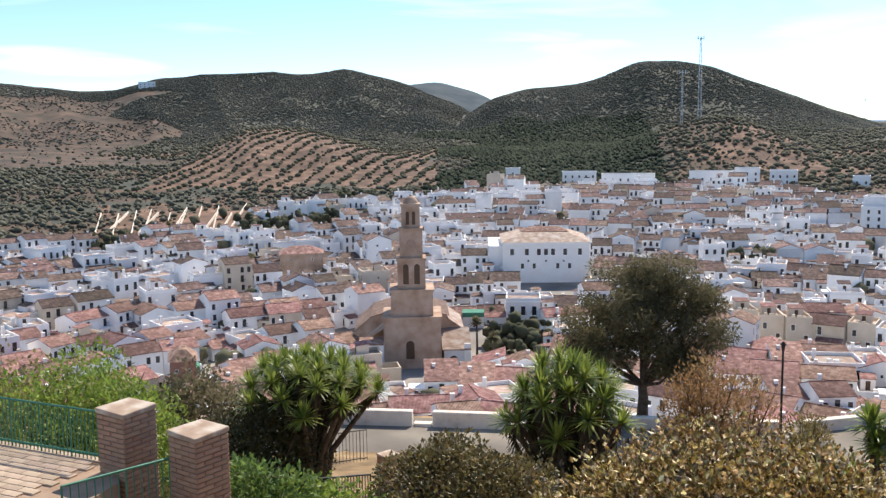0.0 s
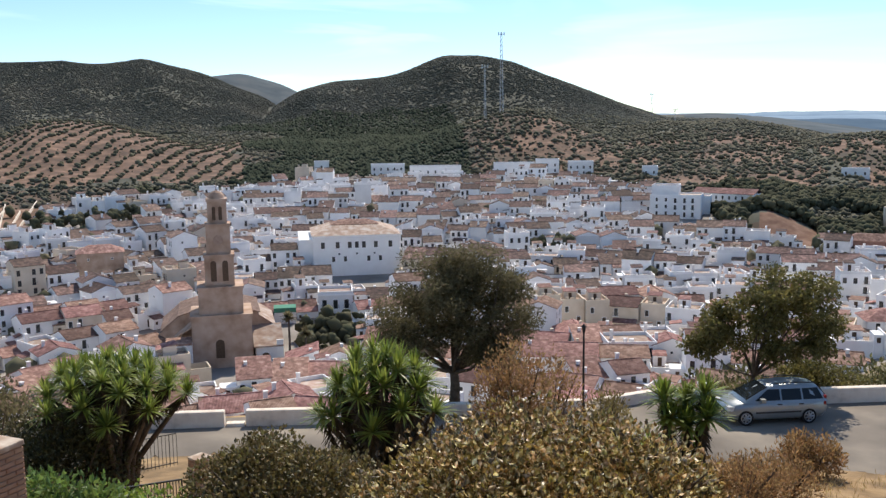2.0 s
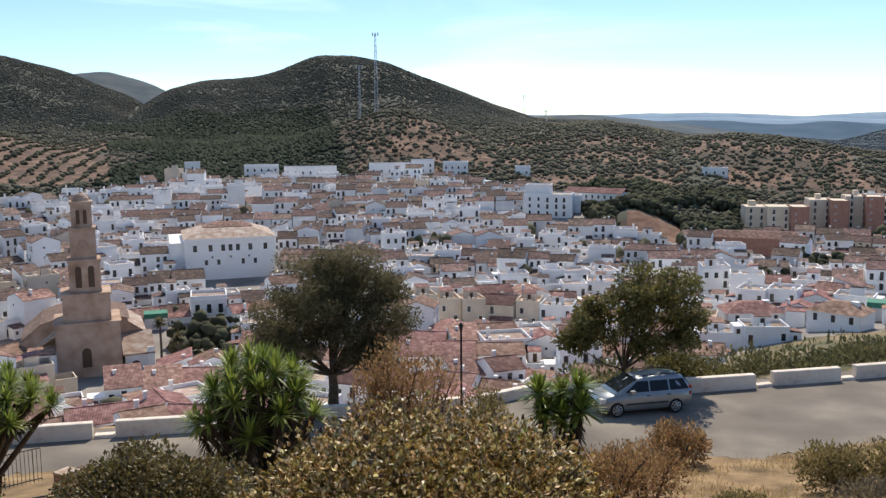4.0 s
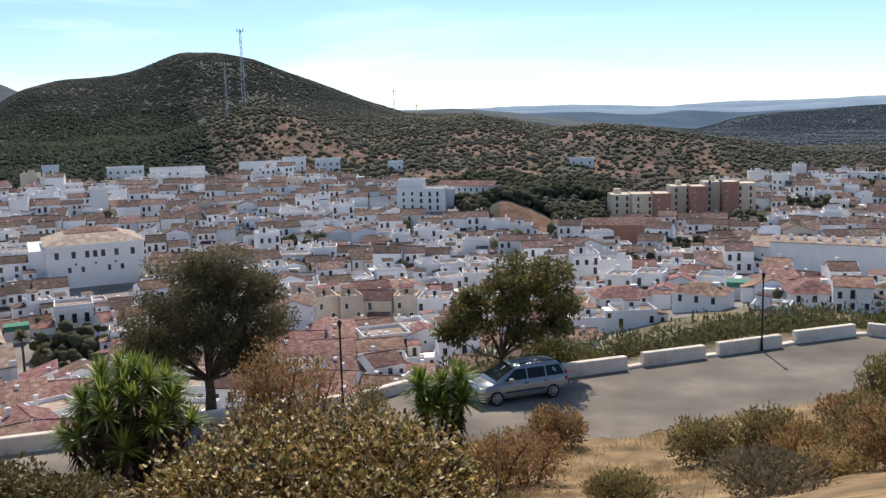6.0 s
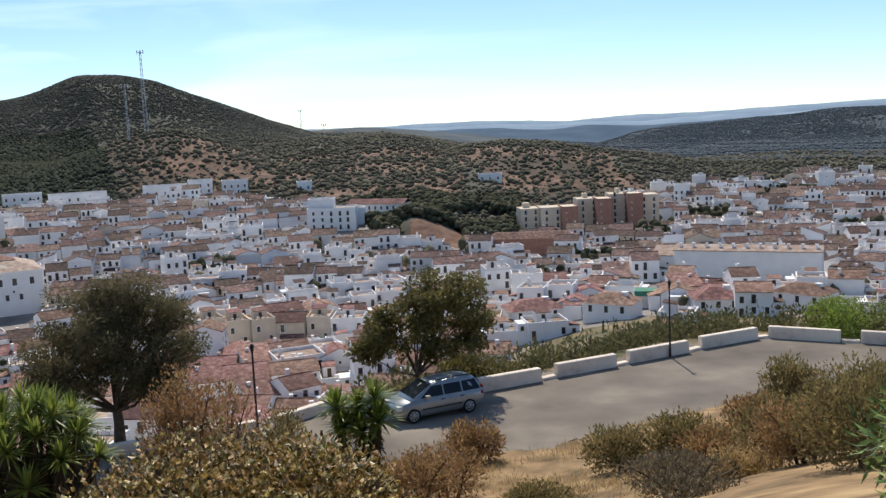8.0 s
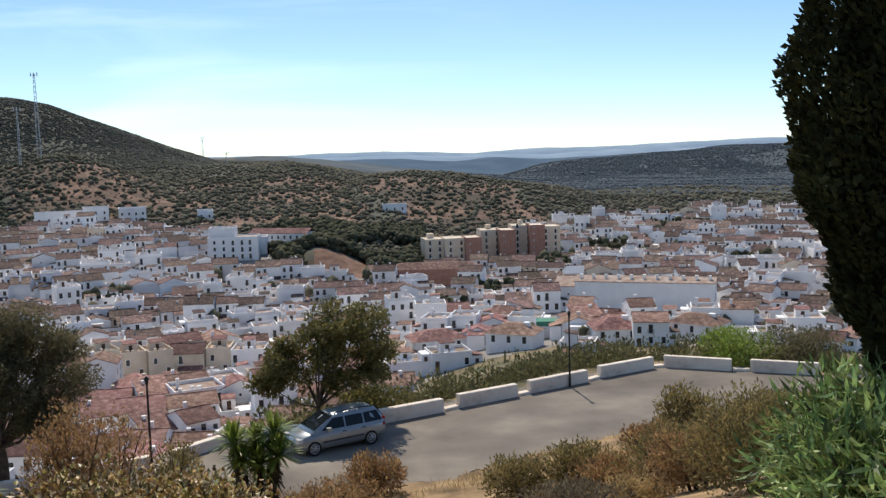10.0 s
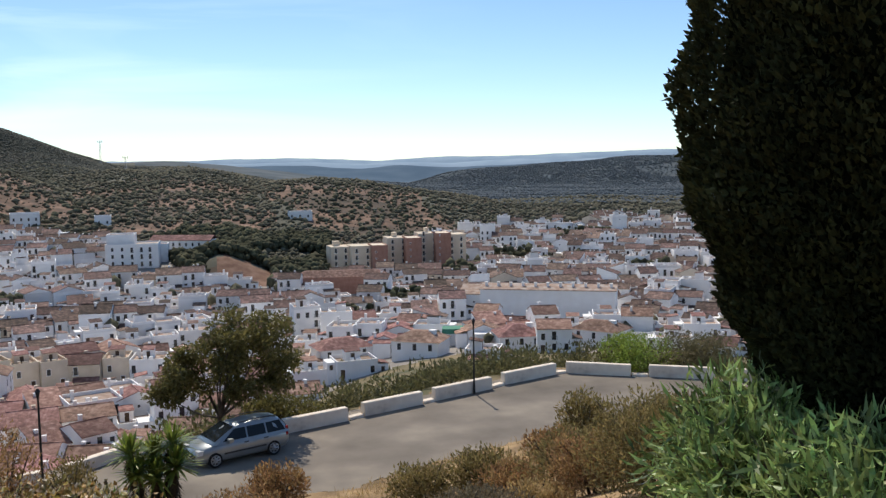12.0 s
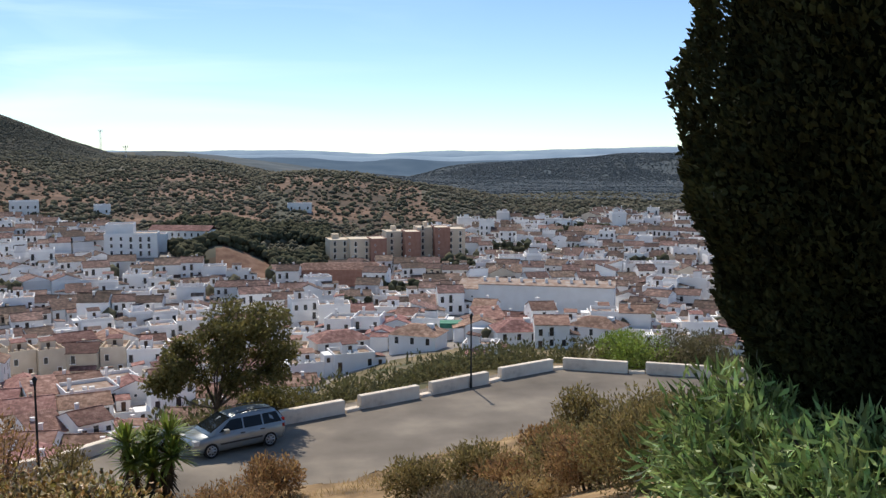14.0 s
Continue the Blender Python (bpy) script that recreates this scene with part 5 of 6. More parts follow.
for az, r, rx, h, mat, lab in ((2.8, 26, 1.2, 1.9, "dry_leaf", "dry rust brown shrub on the slope"), (0.6, 24, 1.2, 2.0, "dry_leaf", "dry brown shrub beside the yucca"), (4.4, 32.6, 1.15, 1.7, "dry_leaf", "dry reddish bush at the road edge near the car"), (-13.0, 31, 1.4, 4.9, "dry_leaf", "tall dry reddish broom beside the wall"), (-10.9, 33, 1.25, 4.2, "dry_leaf", "dry reddish broom near the lamp"),
                               (-7.6, 34, 1.0, 2.9, "scrub_leaf", "thin yellowing sapling near the lamp post"), (14.0, 28, 1.15, 1.75, "scrub_leaf", "dry green shrub at the road edge"), (17.3, 28.5, 1.1, 1.7, "scrub_leaf", "thin shrub with yellow leaves at the road edge"), (19.3, 27, 1.1, 1.2, "dry_leaf", "low dry bush on straw slope"),
                               (17.6, 19.4, 1.5, 1.0, "thyme_leaf", "low spreading grey green bush"), (22.5, 26, 1.2, 1.9, "scrub_leaf", "twiggy shrub on the straw slope"), (20.7, 22, 0.9, 0.9, "straw", "dry yellow grass clump on the slope"), (7.9, 24, 0.6, 0.6, "straw", "dry yellow grass clump beside the road"), (21.5, 33, 1.15, 1.6, "dry_leaf", "rust brown shrub above the car park"), (23.8, 34.5, 1.25, 2.6, "scrub_leaf", "upright twiggy shrub above the car park"), (26.3, 26, 1.6, 1.7, "scrub_leaf", "dense olive brown shrub above the car park"),
                               (28.4, 19, 1.9, 2.3, "scrub_leaf", "tall olive brown shrub beside the oleander"), (24.8, 22, 1.3, 1.7, "dry_leaf", "dry brown shrub on the slope"), (9.0, 21.8, 1.0, 1.0, "scrub_leaf", "low green plant on the straw slope"), (31.0, 29, 1.9, 2.3, "scrub_leaf", "olive green shrub at the road end")):
    x, y, z = on(az, r)
    make_bush("dry_shrub", lab, x, y, z - 0.15, rx, rx * 0.85, h, M[mat], int(az * 11 + 700), (1500 if h > 2.6 and r > 29 else 3000) if rx < 1.3 else 5600 if rx < 1.8 else 15000, 0.005 * r, 0.19, 15, 0.25, up=0.8)

# cypress and oleander close to the viewpoint
CYPRESS_Z, CYPRESS_R = (1.9, 2.41, 2.57, 2.87, 3.33, 3.85, 4.36, 4.97, 5.61, 6.1, 7.4, 13), (0.15, 0.94, 1.32, 1.77, 2.03, 2.16, 2.38, 2.43, 2.41, 2.36, 2.24, 0.2)


def make_cypress():
    rng = np.random.default_rng(31)
    x, y, z = on(44.5, 9.0)
    ob = thing("cypress", pose(x + 0.13, y - 0.04, z - 1.1), "tall dense dark cypress beside the viewpoint", "tree")
    s = Soup()
    tube(s, [(0, 0, 0.4), (0, 0, 3), (0, 0, 12)], [0.2, 0.17, 0.03], 8)
    part("trunk", s.mesh("trunk", [M["bark"]], True), ob)
    n = 190000
    t = rng.uniform(0, 1, n) ** 1.9
    zz = 2.26 + t * 10.5
    prof = np.interp(zz, CYPRESS_Z, CYPRESS_R)
    a = rng.uniform(0, 2 * np.pi, n)
    lump = 0.965 + 0.03 * np.sin(a * 5 + zz * 1.3) + 0.025 * np.sin(a * 9 - zz * 3.1) + 0.02 * np.sin(zz * 7 + a * 3)
    rad = prof * lump * rng.uniform(0.93, 1.0, n)
    p = np.column_stack([rad * np.cos(a), rad * np.sin(a), zz])
    out = np.column_stack([np.cos(a), np.sin(a), np.full(n, 1.1)])
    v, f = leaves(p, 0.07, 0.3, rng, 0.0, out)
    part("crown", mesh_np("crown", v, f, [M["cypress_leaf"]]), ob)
    # added solid core, coloured as the crown's inner shade
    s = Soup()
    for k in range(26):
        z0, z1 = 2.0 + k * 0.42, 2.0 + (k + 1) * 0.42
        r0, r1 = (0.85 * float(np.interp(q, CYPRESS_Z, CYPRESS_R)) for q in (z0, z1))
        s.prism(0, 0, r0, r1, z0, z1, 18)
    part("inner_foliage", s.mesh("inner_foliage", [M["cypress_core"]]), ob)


make_cypress()
for az, r, rx, h, n, sd in ((35.2, 7.8, 1.0, 1.6, 4200, 1), (41.0, 6.2, 1.1, 1.15, 4200, 2), (33.2, 8.6, 0.75, 1.75, 2600, 3), (33.4, 7.0, 0.6, 1.2, 2200, 4)):
    x, y, z = on(az, r)
    make_bush("oleander", "leafy green oleander with narrow glossy leaves", x + 0.16, y - 0.05, z - 0.1, rx, rx, h, M["oleander_leaf"], 60 + sd, int(n * 1.35), 0.17, 0.09, 40, 0.3, up=0.15, flat=0.8)


# ---- woods and groves on the hills, scrub below the parapet ----
ICO_V = None


def ico():
    bm = bmesh.new()
    bmesh.ops.create_icosphere(bm, subdivisions=1, radius=1)
    v = np.array([w.co[:] for w in bm.verts])
    f = np.array([[w.index for w in q.verts] for q in bm.faces])
    bm.free()
    return v, f


ICO_V, ICO_F = ico()


OCTA_V = np.array([(1, 0, 0), (0, 1, 0), (-1, 0, 0), (0, -1, 0), (0, 0, 1), (0, 0, -1)], dtype=float)
OCTA_F = np.array([(0, 1, 4), (1, 2, 4), (2, 3, 4), (3, 0, 4), (1, 0, 5), (2, 1, 5), (3, 2, 5), (0, 3, 5)])


def clumps(name, xyz, size, mat, label, seed, squash=0.75, plain=False):
    rng = np.random.default_rng(seed)
    n = len(xyz)
    base_v, base_f = (OCTA_V, OCTA_F) if plain else (ICO_V, ICO_F)
    k = len(base_v)
    v = base_v[None] * (1 + rng.uniform(-0.35, 0.35, (n, k, 1))) * (size[:, None, None] * np.array([1, 1, squash]))
    v = v + xyz[:, None, :] + np.array([0, 0, 1]) * (size * 0.35)[:, None, None]
    f = base_f[None] + (np.arange(n) * k)[:, None, None]
    tagged(new(name, mesh_np(name, v.reshape(-1, 3), f.reshape(-1, 3), [mat], None, True)), label, "trees", kind="stuff")


def scatter(n, az0, az1, r0, r1, seed):
    rng = np.random.default_rng(seed)
    az = rng.uniform(az0, az1, n)
    r = np.sqrt(rng.uniform(r0 * r0, r1 * r1, n))
    return az, r, rng


az, r, rng = scatter(118000, -62, 50, 400, 1000, 5)
x, y = r * np.sin(np.radians(az)), r * np.cos(np.radians(az))
luck = rng.uniform(0, 1, len(x))
patch = np.sin(x * 0.045 + np.sin(y * 0.05)) + np.sin(y * 0.06 - x * 0.02)
grove = in_grove(az, r)
keep = (r > town_edge(az) + 12) & (luck < np.where(grove, np.where(az < -25, 0.03, np.where(az > 5, 0.25, np.where(patch > 0.1, np.where(az > -8, 0.2, 0.36), 0.75))), 0.9)) & ~((az > -49) & (az < -41) & (r < 540) & (luck < 0.55)) & ~((az < -46.5 + 2 * np.sin(r * 0.02)) & (r > 700) & (luck < 0.85))
keep &= ~((az > 0.3) & (az < 4.6) & (r < 412))
oak = keep & (az > -29 + 2 * np.sin(r * 0.03)) & (az < -14.8 - (r - 740) * 0.01) & (az < -14) & ~grove
xo, yo = x[oak], y[oak]
clumps("oak_wood", np.column_stack([xo, yo, ground(xo, yo)]), rng.uniform(1.0, 2.6, len(xo)), M["oak_dark"], "dense dark evergreen oak wood above the houses", 61, 0.8, True)
keep &= ~oak
x, y, r = x[keep], y[keep], r[keep]
clumps("hill_woods", np.column_stack([x, y, ground(x, y)]), rng.uniform(0.0, 1.0, len(x)) ** 3 * 2.2 + 0.55, M["wood_far"], "dark evergreen oak woods and scrub on the near hills", 6, 0.65, True)
az, r, rng = scatter(190000, -62, 8, 940, 1540, 25)
x, y = r * np.sin(np.radians(az)), r * np.cos(np.radians(az))
luck = rng.uniform(0, 1, len(x))
patch = np.sin(x * 0.03 + np.sin(y * 0.03)) + np.sin(y * 0.04 - x * 0.015)
keep = ((r < 1310) | (az < -27)) & (luck < np.where(patch < -1.0, 0.5, 0.92)) & ~((az < -46.5 + 2 * np.sin(r * 0.02)) & (r < 1300) & (luck < 0.8)) & ((az < -1) | (r < 1020))
x, y = x[keep], y[keep]
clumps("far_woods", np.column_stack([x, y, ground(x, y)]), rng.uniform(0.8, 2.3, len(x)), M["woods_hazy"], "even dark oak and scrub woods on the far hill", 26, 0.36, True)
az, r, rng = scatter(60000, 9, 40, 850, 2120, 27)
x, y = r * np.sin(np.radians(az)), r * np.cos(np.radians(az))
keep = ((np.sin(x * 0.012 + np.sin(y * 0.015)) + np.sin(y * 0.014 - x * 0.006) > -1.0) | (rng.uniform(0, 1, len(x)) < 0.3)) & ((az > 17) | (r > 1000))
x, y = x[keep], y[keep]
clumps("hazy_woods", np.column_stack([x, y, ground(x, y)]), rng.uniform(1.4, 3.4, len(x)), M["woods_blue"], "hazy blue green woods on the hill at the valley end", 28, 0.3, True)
gu, gv = np.meshgrid(np.arange(350, 1000, 6.2), np.arange(-700, 420, 11.0))
gu, gv = gu.ravel(), gv.ravel()
row_turn = math.radians(-20.5)
gx, gy = gu * math.sin(row_turn) + gv * math.cos(row_turn), gu * math.cos(row_turn) - gv * math.sin(row_turn)
ga, gr = np.degrees(np.arctan2(gx, gy)), np.hypot(gx, gy)
g2 = in_grove(ga, gr) & ((ga < -25) | (ga > 4) | (np.sin(gx * 0.07) + np.sin(gy * 0.09) > -0.6)) & (gr > town_edge(ga) + 14)
gx, gy = gx[g2], gy[g2]
rng = np.random.default_rng(9)
loose = np.where(gx > -0.36 * gy, 3.4, 0.9)
gx, gy = gx + rng.normal(0, 1, len(gx)) * loose, gy + rng.normal(0, 1, len(gx)) * loose
clumps("olive_grove", np.column_stack([gx, gy, ground(gx, gy)]), rng.uniform(1.1, 2.3, len(gx)), M["grove_far"], "rows of olive trees on bare reddish soil", 7)
# wooded hollow above the flats, and trees among the houses
az, r, rng = scatter(6500, -2.5, 8.0, 375, 520, 12)
x, y = r * np.sin(np.radians(az)), r * np.cos(np.radians(az))
k = np.array([clear(a, b, 2) for a, b in zip(x, y)]) & (r > town_edge(az) + 5) & ~((az > 0.5) & (az < 4.5) & (r < 411)) & (np.sin(x * 0.09 + 1) + np.sin(y * 0.07 - x * 0.03) > -0.7)
clumps("valley_trees", np.column_stack([x, y, ground(x, y) + rng.uniform(0, 4.5, len(x))])[k], rng.uniform(0.9, 2.1, len(x))[k], M["valley_leaf"], "dense dark trees in the hollow above the flats", 13, 1.0)
az, r, rng = scatter(3000, -55, 40, 130, 700, 14)
x, y = r * np.sin(np.radians(az)), r * np.cos(np.radians(az))
k = (r > town_start(az)) & (r < town_edge(az)) & (rng.uniform(0, 1, len(x)) < np.where((az > 11) & (r > 380), 0.8, 0.3)) & np.array([clear(a, b, 0) for a, b in zip(x, y)])
clumps("garden_trees", np.column_stack([x, y, ground(x, y) + 2])[k], rng.uniform(1.2, 2.6, len(x))[k], M["grove_far"], "small dark garden trees between the houses", 15, 1.1)


rng = np.random.default_rng(41)
spots = np.concatenate([np.column_stack([np.full((int(q * 5), 2), (a, b)), np.full(int(q * 5), q)]) for a, b, q in TREE_GROUPS])
turn_by, out_by = rng.uniform(0, 2 * np.pi, len(spots)), np.sqrt(rng.uniform(0, 1, len(spots))) * (spots[:, 2] + 2)
x, y = spots[:, 0] + out_by * np.cos(turn_by), spots[:, 1] + out_by * np.sin(turn_by)
clumps("town_trees", np.column_stack([x, y, ground(x, y) + rng.uniform(0.5, 5.5, len(x))]), rng.uniform(0.9, 2.2, len(x)), M["valley_leaf"], "dense dark green trees in plots between the houses", 42, 1.0)


def scrub_slope():
    rng = np.random.default_rng(17)
    az = rng.uniform(-2, 38, 2600)
    r = road_out(az) + 2.5 + rng.uniform(0, 1, 2600) ** 1.2 * 115
    x, y = r * np.sin(np.radians(az)), r * np.cos(np.radians(az))
    z = ground(x, y)
    pts, outs = [], []
    for a, b, c in zip(x, y, z):
        h = rng.uniform(0.5, 1.5)
        p, o = clump_points(rng, (a, b, c + h * 0.5), (h * 0.9, h * 0.9, h * 0.7), 48, 0.3)
        pts.append(p), outs.append(o)
    v, f = leaves(np.concatenate(pts), 0.32, 0.22, rng, 0, np.concatenate(outs) + (0, 0, 0.8))
    tagged(new("scrub", mesh_np("scrub", v, f, [M["slope_leaf"]])), "rough green scrub on the slope below the parapet", "scrub", kind="stuff")
    # straw on the slope towards the road
    n = 42000
    az = rng.uniform(-30, 36, n)
    r = road_in(az) - 0.4 - rng.uniform(0, 1, n) ** 1.2 * 19
    x, y = r * np.sin(np.radians(az)), r * np.cos(np.radians(az))
    k = np.sin(x * 1.1 + y * 0.6) + np.sin(y * 1.7 - x * 0.4) + rng.uniform(-1, 1, n) > 0.1
    p = np.column_stack([x, y, ground(x, y)])[k]
    v, f = leaves(p, 0.26, 0.035, rng, 0.0, np.tile((0, 0, 1.6), (len(p), 1)), 0.5)
    tagged(new("dry_grass", mesh_np("dry_grass", v, f, [M["straw"]])), "dry straw coloured grass on the slope", "grass", kind="stuff")


scrub_slope()


# ---- street furniture, car, terrace ----
def make_lamp_post(x, y, h, label):
    ob = thing("lamp_post", pose(x, y, 0.03), label, "street lamp", "lamp posts")
    s = Soup()
    s.prism(0, 0, 0.07, 0.06, 0, 0.5, 10)
    s.prism(0, 0, 0.05, 0.04, 0.5, h - 0.3, 8)
    part("pole", s.mesh("pole", [M["iron"]], False), ob)
    s = Soup()
    s.prism(0, 0, 0.045, 0.09, h - 0.3, h - 0.05, 8)
    s.prism(0, 0, 0.12, 0.03, h - 0.05, h + 0.08, 8)
    part("lantern", s.mesh("lantern", [M["iron"]]), ob)


make_lamp_post(-6.0, 38.3, 3.75, "black iron lamp post beside the roadside wall")
make_lamp_post(14.05, 46.5, 3.95, "thin black lamp post beside the parapet blocks")


def make_mast(az, r, z0, z1, w, name="radio_mast"):
    x, y = polar(az, r)
    ob = thing(name, pose(x, y, z0), "tall grey lattice telecom mast on the hill", "mast", "telecom masts")
    s = Soup()
    h = z1 - z0
    c = [(-w, -w), (w, -w), (w, w), (-w, w)]
    for k in range(4):
        (a, b), (d, e) = c[k], c[(k + 1) % 4]
        tube(s, [(a, b, -6), (a * 0.35, b * 0.35, h)], [0.15, 0.1], 4)
        n = 16
        for i in range(n):
            f0, f1 = 1 - 0.65 * i / n, 1 - 0.65 * (i + 1) / n
            tube(s, [(a * f0, b * f0, h * i / n), (d * f1, e * f1, h * (i + 1) / n)], [0.07, 0.07], 3)
    part("lattice", s.mesh("lattice", [M["steel"]]), ob)
    s = Soup()
    s.box(-2.4, 2.4, -0.15, 0.15, h - 0.9, h - 0.6)
    for k in (-2.2, 0, 2.2):
        s.box(k - 0.25, k + 0.25, -0.4, 0.4, h - 1.6, h + 1.0)
    part("antenna", s.mesh("antenna", [M["steel"]]), ob)


mz = zat(*polar(-13.95, 735))
make_mast(-13.95, 735, mz, EYE + 735 * math.tan(radians(4.9)), 1.4)
make_mast(-14.95, 720, zat(*polar(-14.95, 720)), EYE + 720 * math.tan(radians(3.0)), 0.8)
for az, el, r in ((-3.72, 0.3, 1000), (-5.06, 1.2, 1180)):
    make_mast(az, r, zat(*polar(az, r)), EYE + r * math.tan(radians(el)), 1.2, "power_pylon")


def make_car():
    """A silver people carrier, nose to -x in its own frame."""
    paint = material("silver_paint", [(0.32, 0.35, 0.36), (0.38, 0.405, 0.415)], 2, 0.3, metal=0.55, spec=0.5)
    glass = material("car_glass", [(0.008, 0.012, 0.014), (0.016, 0.02, 0.024)], 1, 0.08, spec=0.35)
    rubber = material("rubber", [(0.015, 0.015, 0.015), (0.03, 0.03, 0.03)], 6, 0.85)
    alloy = material("alloy_rim", [(0.45, 0.45, 0.46), (0.55, 0.55, 0.55)], 6, 0.35, metal=0.8)
    trim = material("grey_plastic", [(0.05, 0.05, 0.05), (0.08, 0.08, 0.08)], 6, 0.7)
    lamp = material("lamp_glass", [(0.6, 0.62, 0.62), (0.7, 0.7, 0.7)], 3, 0.1, spec=0.7)
    red = material("tail_lamp", [(0.3, 0.02, 0.02), (0.4, 0.03, 0.03)], 3, 0.2)
    fx, fy, bx, by = 0.45, 38.2, 3.15, 39.35
    ang = math.atan2(by - fy, bx - fx)
    cx, cy = (fx + bx) / 2 - 0.82 * math.sin(ang), (fy + by) / 2 + 0.82 * math.cos(ang)
    ob = thing("car", pose(cx, cy, 0.045, 0, 0, math.degrees(ang)), "silver people carrier parked on the hillside road", "car")
    ob.scale = (0.95, 0.95, 0.97)
    # lower body: stations along the length with waist height and half width
    st = [(-2.2, 0.42, 0.66, 0.55), (-2.12, 0.3, 0.74, 0.74), (-1.85, 0.24, 0.86, 0.83), (-1.2, 0.22, 1.0, 0.87), (-0.6, 0.22, 1.03, 0.88), (0.6, 0.22, 1.05, 0.88), (1.5, 0.24, 1.06, 0.87), (2.0, 0.28, 1.05, 0.82), (2.2, 0.4, 1.0, 0.72)]
    v, f = [], []
    for x, z0, z1, w in st:
        mid = (z0 + z1) / 2
        v += [(x, -w * 0.9, z0), (x, -w, z0 + 0.12), (x, -w * 1.01, mid), (x, -w * 0.97, z1 - 0.06), (x, -w * 0.88, z1), (x, w * 0.88, z1), (x, w * 0.97, z1 - 0.06), (x, w * 1.01, mid), (x, w, z0 + 0.12), (x, w * 0.9, z0)]
    n = 10
    for i in range(len(st) - 1):
        for k in range(n):
            f.append((i * n + k, i * n + (k + 1) % n, (i + 1) * n + (k + 1) % n, (i + 1) * n + k))
    bm = bmesh.new()
    bv = [bm.verts.new(p) for p in v]
    for q in f:
        bm.faces.new([bv[i] for i in q])
    bm.faces.new([bv[i] for i in range(n)][::-1]), bm.faces.new([bv[(len(st) - 1) * n + i] for i in range(n)])
    bmesh.ops.recalc_face_normals(bm, faces=bm.faces[:])
    for fc in bm.faces:
        fc.smooth = True
    me = bpy.data.meshes.new("body")
    bm.to_mesh(me)
    bm.free()
    me.materials.append(paint)
    part("body", me, ob)
    # cabin: a lofted shell with the panes let in
    cabin = ((-1.5, 1.0, 0.80), (-1.05, 1.24, 0.73), (-0.6, 1.47, 0.67), (-0.2, 1.58, 0.65), (0.5, 1.64, 0.645), (1.3, 1.62, 0.64), (1.8, 1.54, 0.63), (2.06, 1.26, 0.69), (2.17, 1.0, 0.78))
    cxs, czs, cws = zip(*cabin)

    def side_at(x, z, q):
        """A point on the cabin's flank, just proud of it."""
        zt, wt = float(np.interp(x, cxs, czs)), float(np.interp(x, cxs, cws))
        k = min(1.0, max(0.0, (z - 0.95) / max(0.05, zt - 0.1 - 0.95)))
        return (x, q * (0.87 + (wt - 0.87) * k + 0.012), z)

    bm = bmesh.new()
    rings = []
    for x, zt, wt in cabin:
        half = [(0.87, 0.93), (wt, max(0.95, zt - 0.1)), (wt - 0.05, max(0.97, zt - 0.035)), (wt - 0.16, max(0.98, zt))]
        rings.append([bm.verts.new((x, yy, zz)) for yy, zz in half + [(0, max(0.99, zt + 0.02))] + [(-a, b) for a, b in half[::-1]]])
    for r0, r1 in zip(rings, rings[1:]):
        for k in range(8):
            bm.faces.new((r0[k], r1[k], r1[k + 1], r0[k + 1]))
    bm.faces.new(rings[0]), bm.faces.new(rings[-1][::-1])
    bmesh.ops.recalc_face_normals(bm, faces=bm.faces[:])
    for fc in bm.faces:
        fc.smooth = True
    me = bpy.data.meshes.new("cabin")
    bm.to_mesh(me)
    bm.free()
    me.materials.append(paint)
    part("cabin", me, ob)
    for q in (-1, 1):
        for (xa, xb), (xc, xd) in (((-1.02, 0.08), (-0.42, 0.08)), ((0.16, 1.02), (0.16, 1.0)), ((1.1, 1.98), (1.08, 1.78))):
            s = Soup()
            quad = [side_at(xa, 1.03, q), side_at(xb, 1.03, q), side_at(xd, 1.46, q), side_at(xc, 1.46, q)]
            inner = [(a, b - q * 0.02, c) for a, b, c in quad]
            s.add(inner + quad, BOX)
            part("window", s.mesh("window", [glass]), ob, "dark tinted side window")
    for name, a, b in (("windscreen", (-1.4, 1.075, 0.7), (-0.45, 1.55, 0.58)), ("rear_window", (2.13, 1.14, 0.66), (1.86, 1.53, 0.56))):
        s = Soup()
        top = [(a[0], -a[2], a[1]), (a[0], a[2], a[1]), (b[0], b[2], b[1]), (b[0], -b[2], b[1])]
        s.add([(x + (0.03 if x < 0 else -0.03), y, z - 0.02) for x, y, z in top] + [(x, y, z + 0.012) for x, y, z in top], BOX)
        part(name, s.mesh(name, [glass]), ob, "sloping tinted glass")
    s = Soup()
    for q in (-1, 1):
        tube(s, [(-0.1, q * 0.55, 1.66), (0.8, q * 0.55, 1.7), (1.7, q * 0.55, 1.65)], [0.02, 0.025, 0.02], 5)
    part("roof_rail", s.mesh("roof_rail", [trim]), ob)
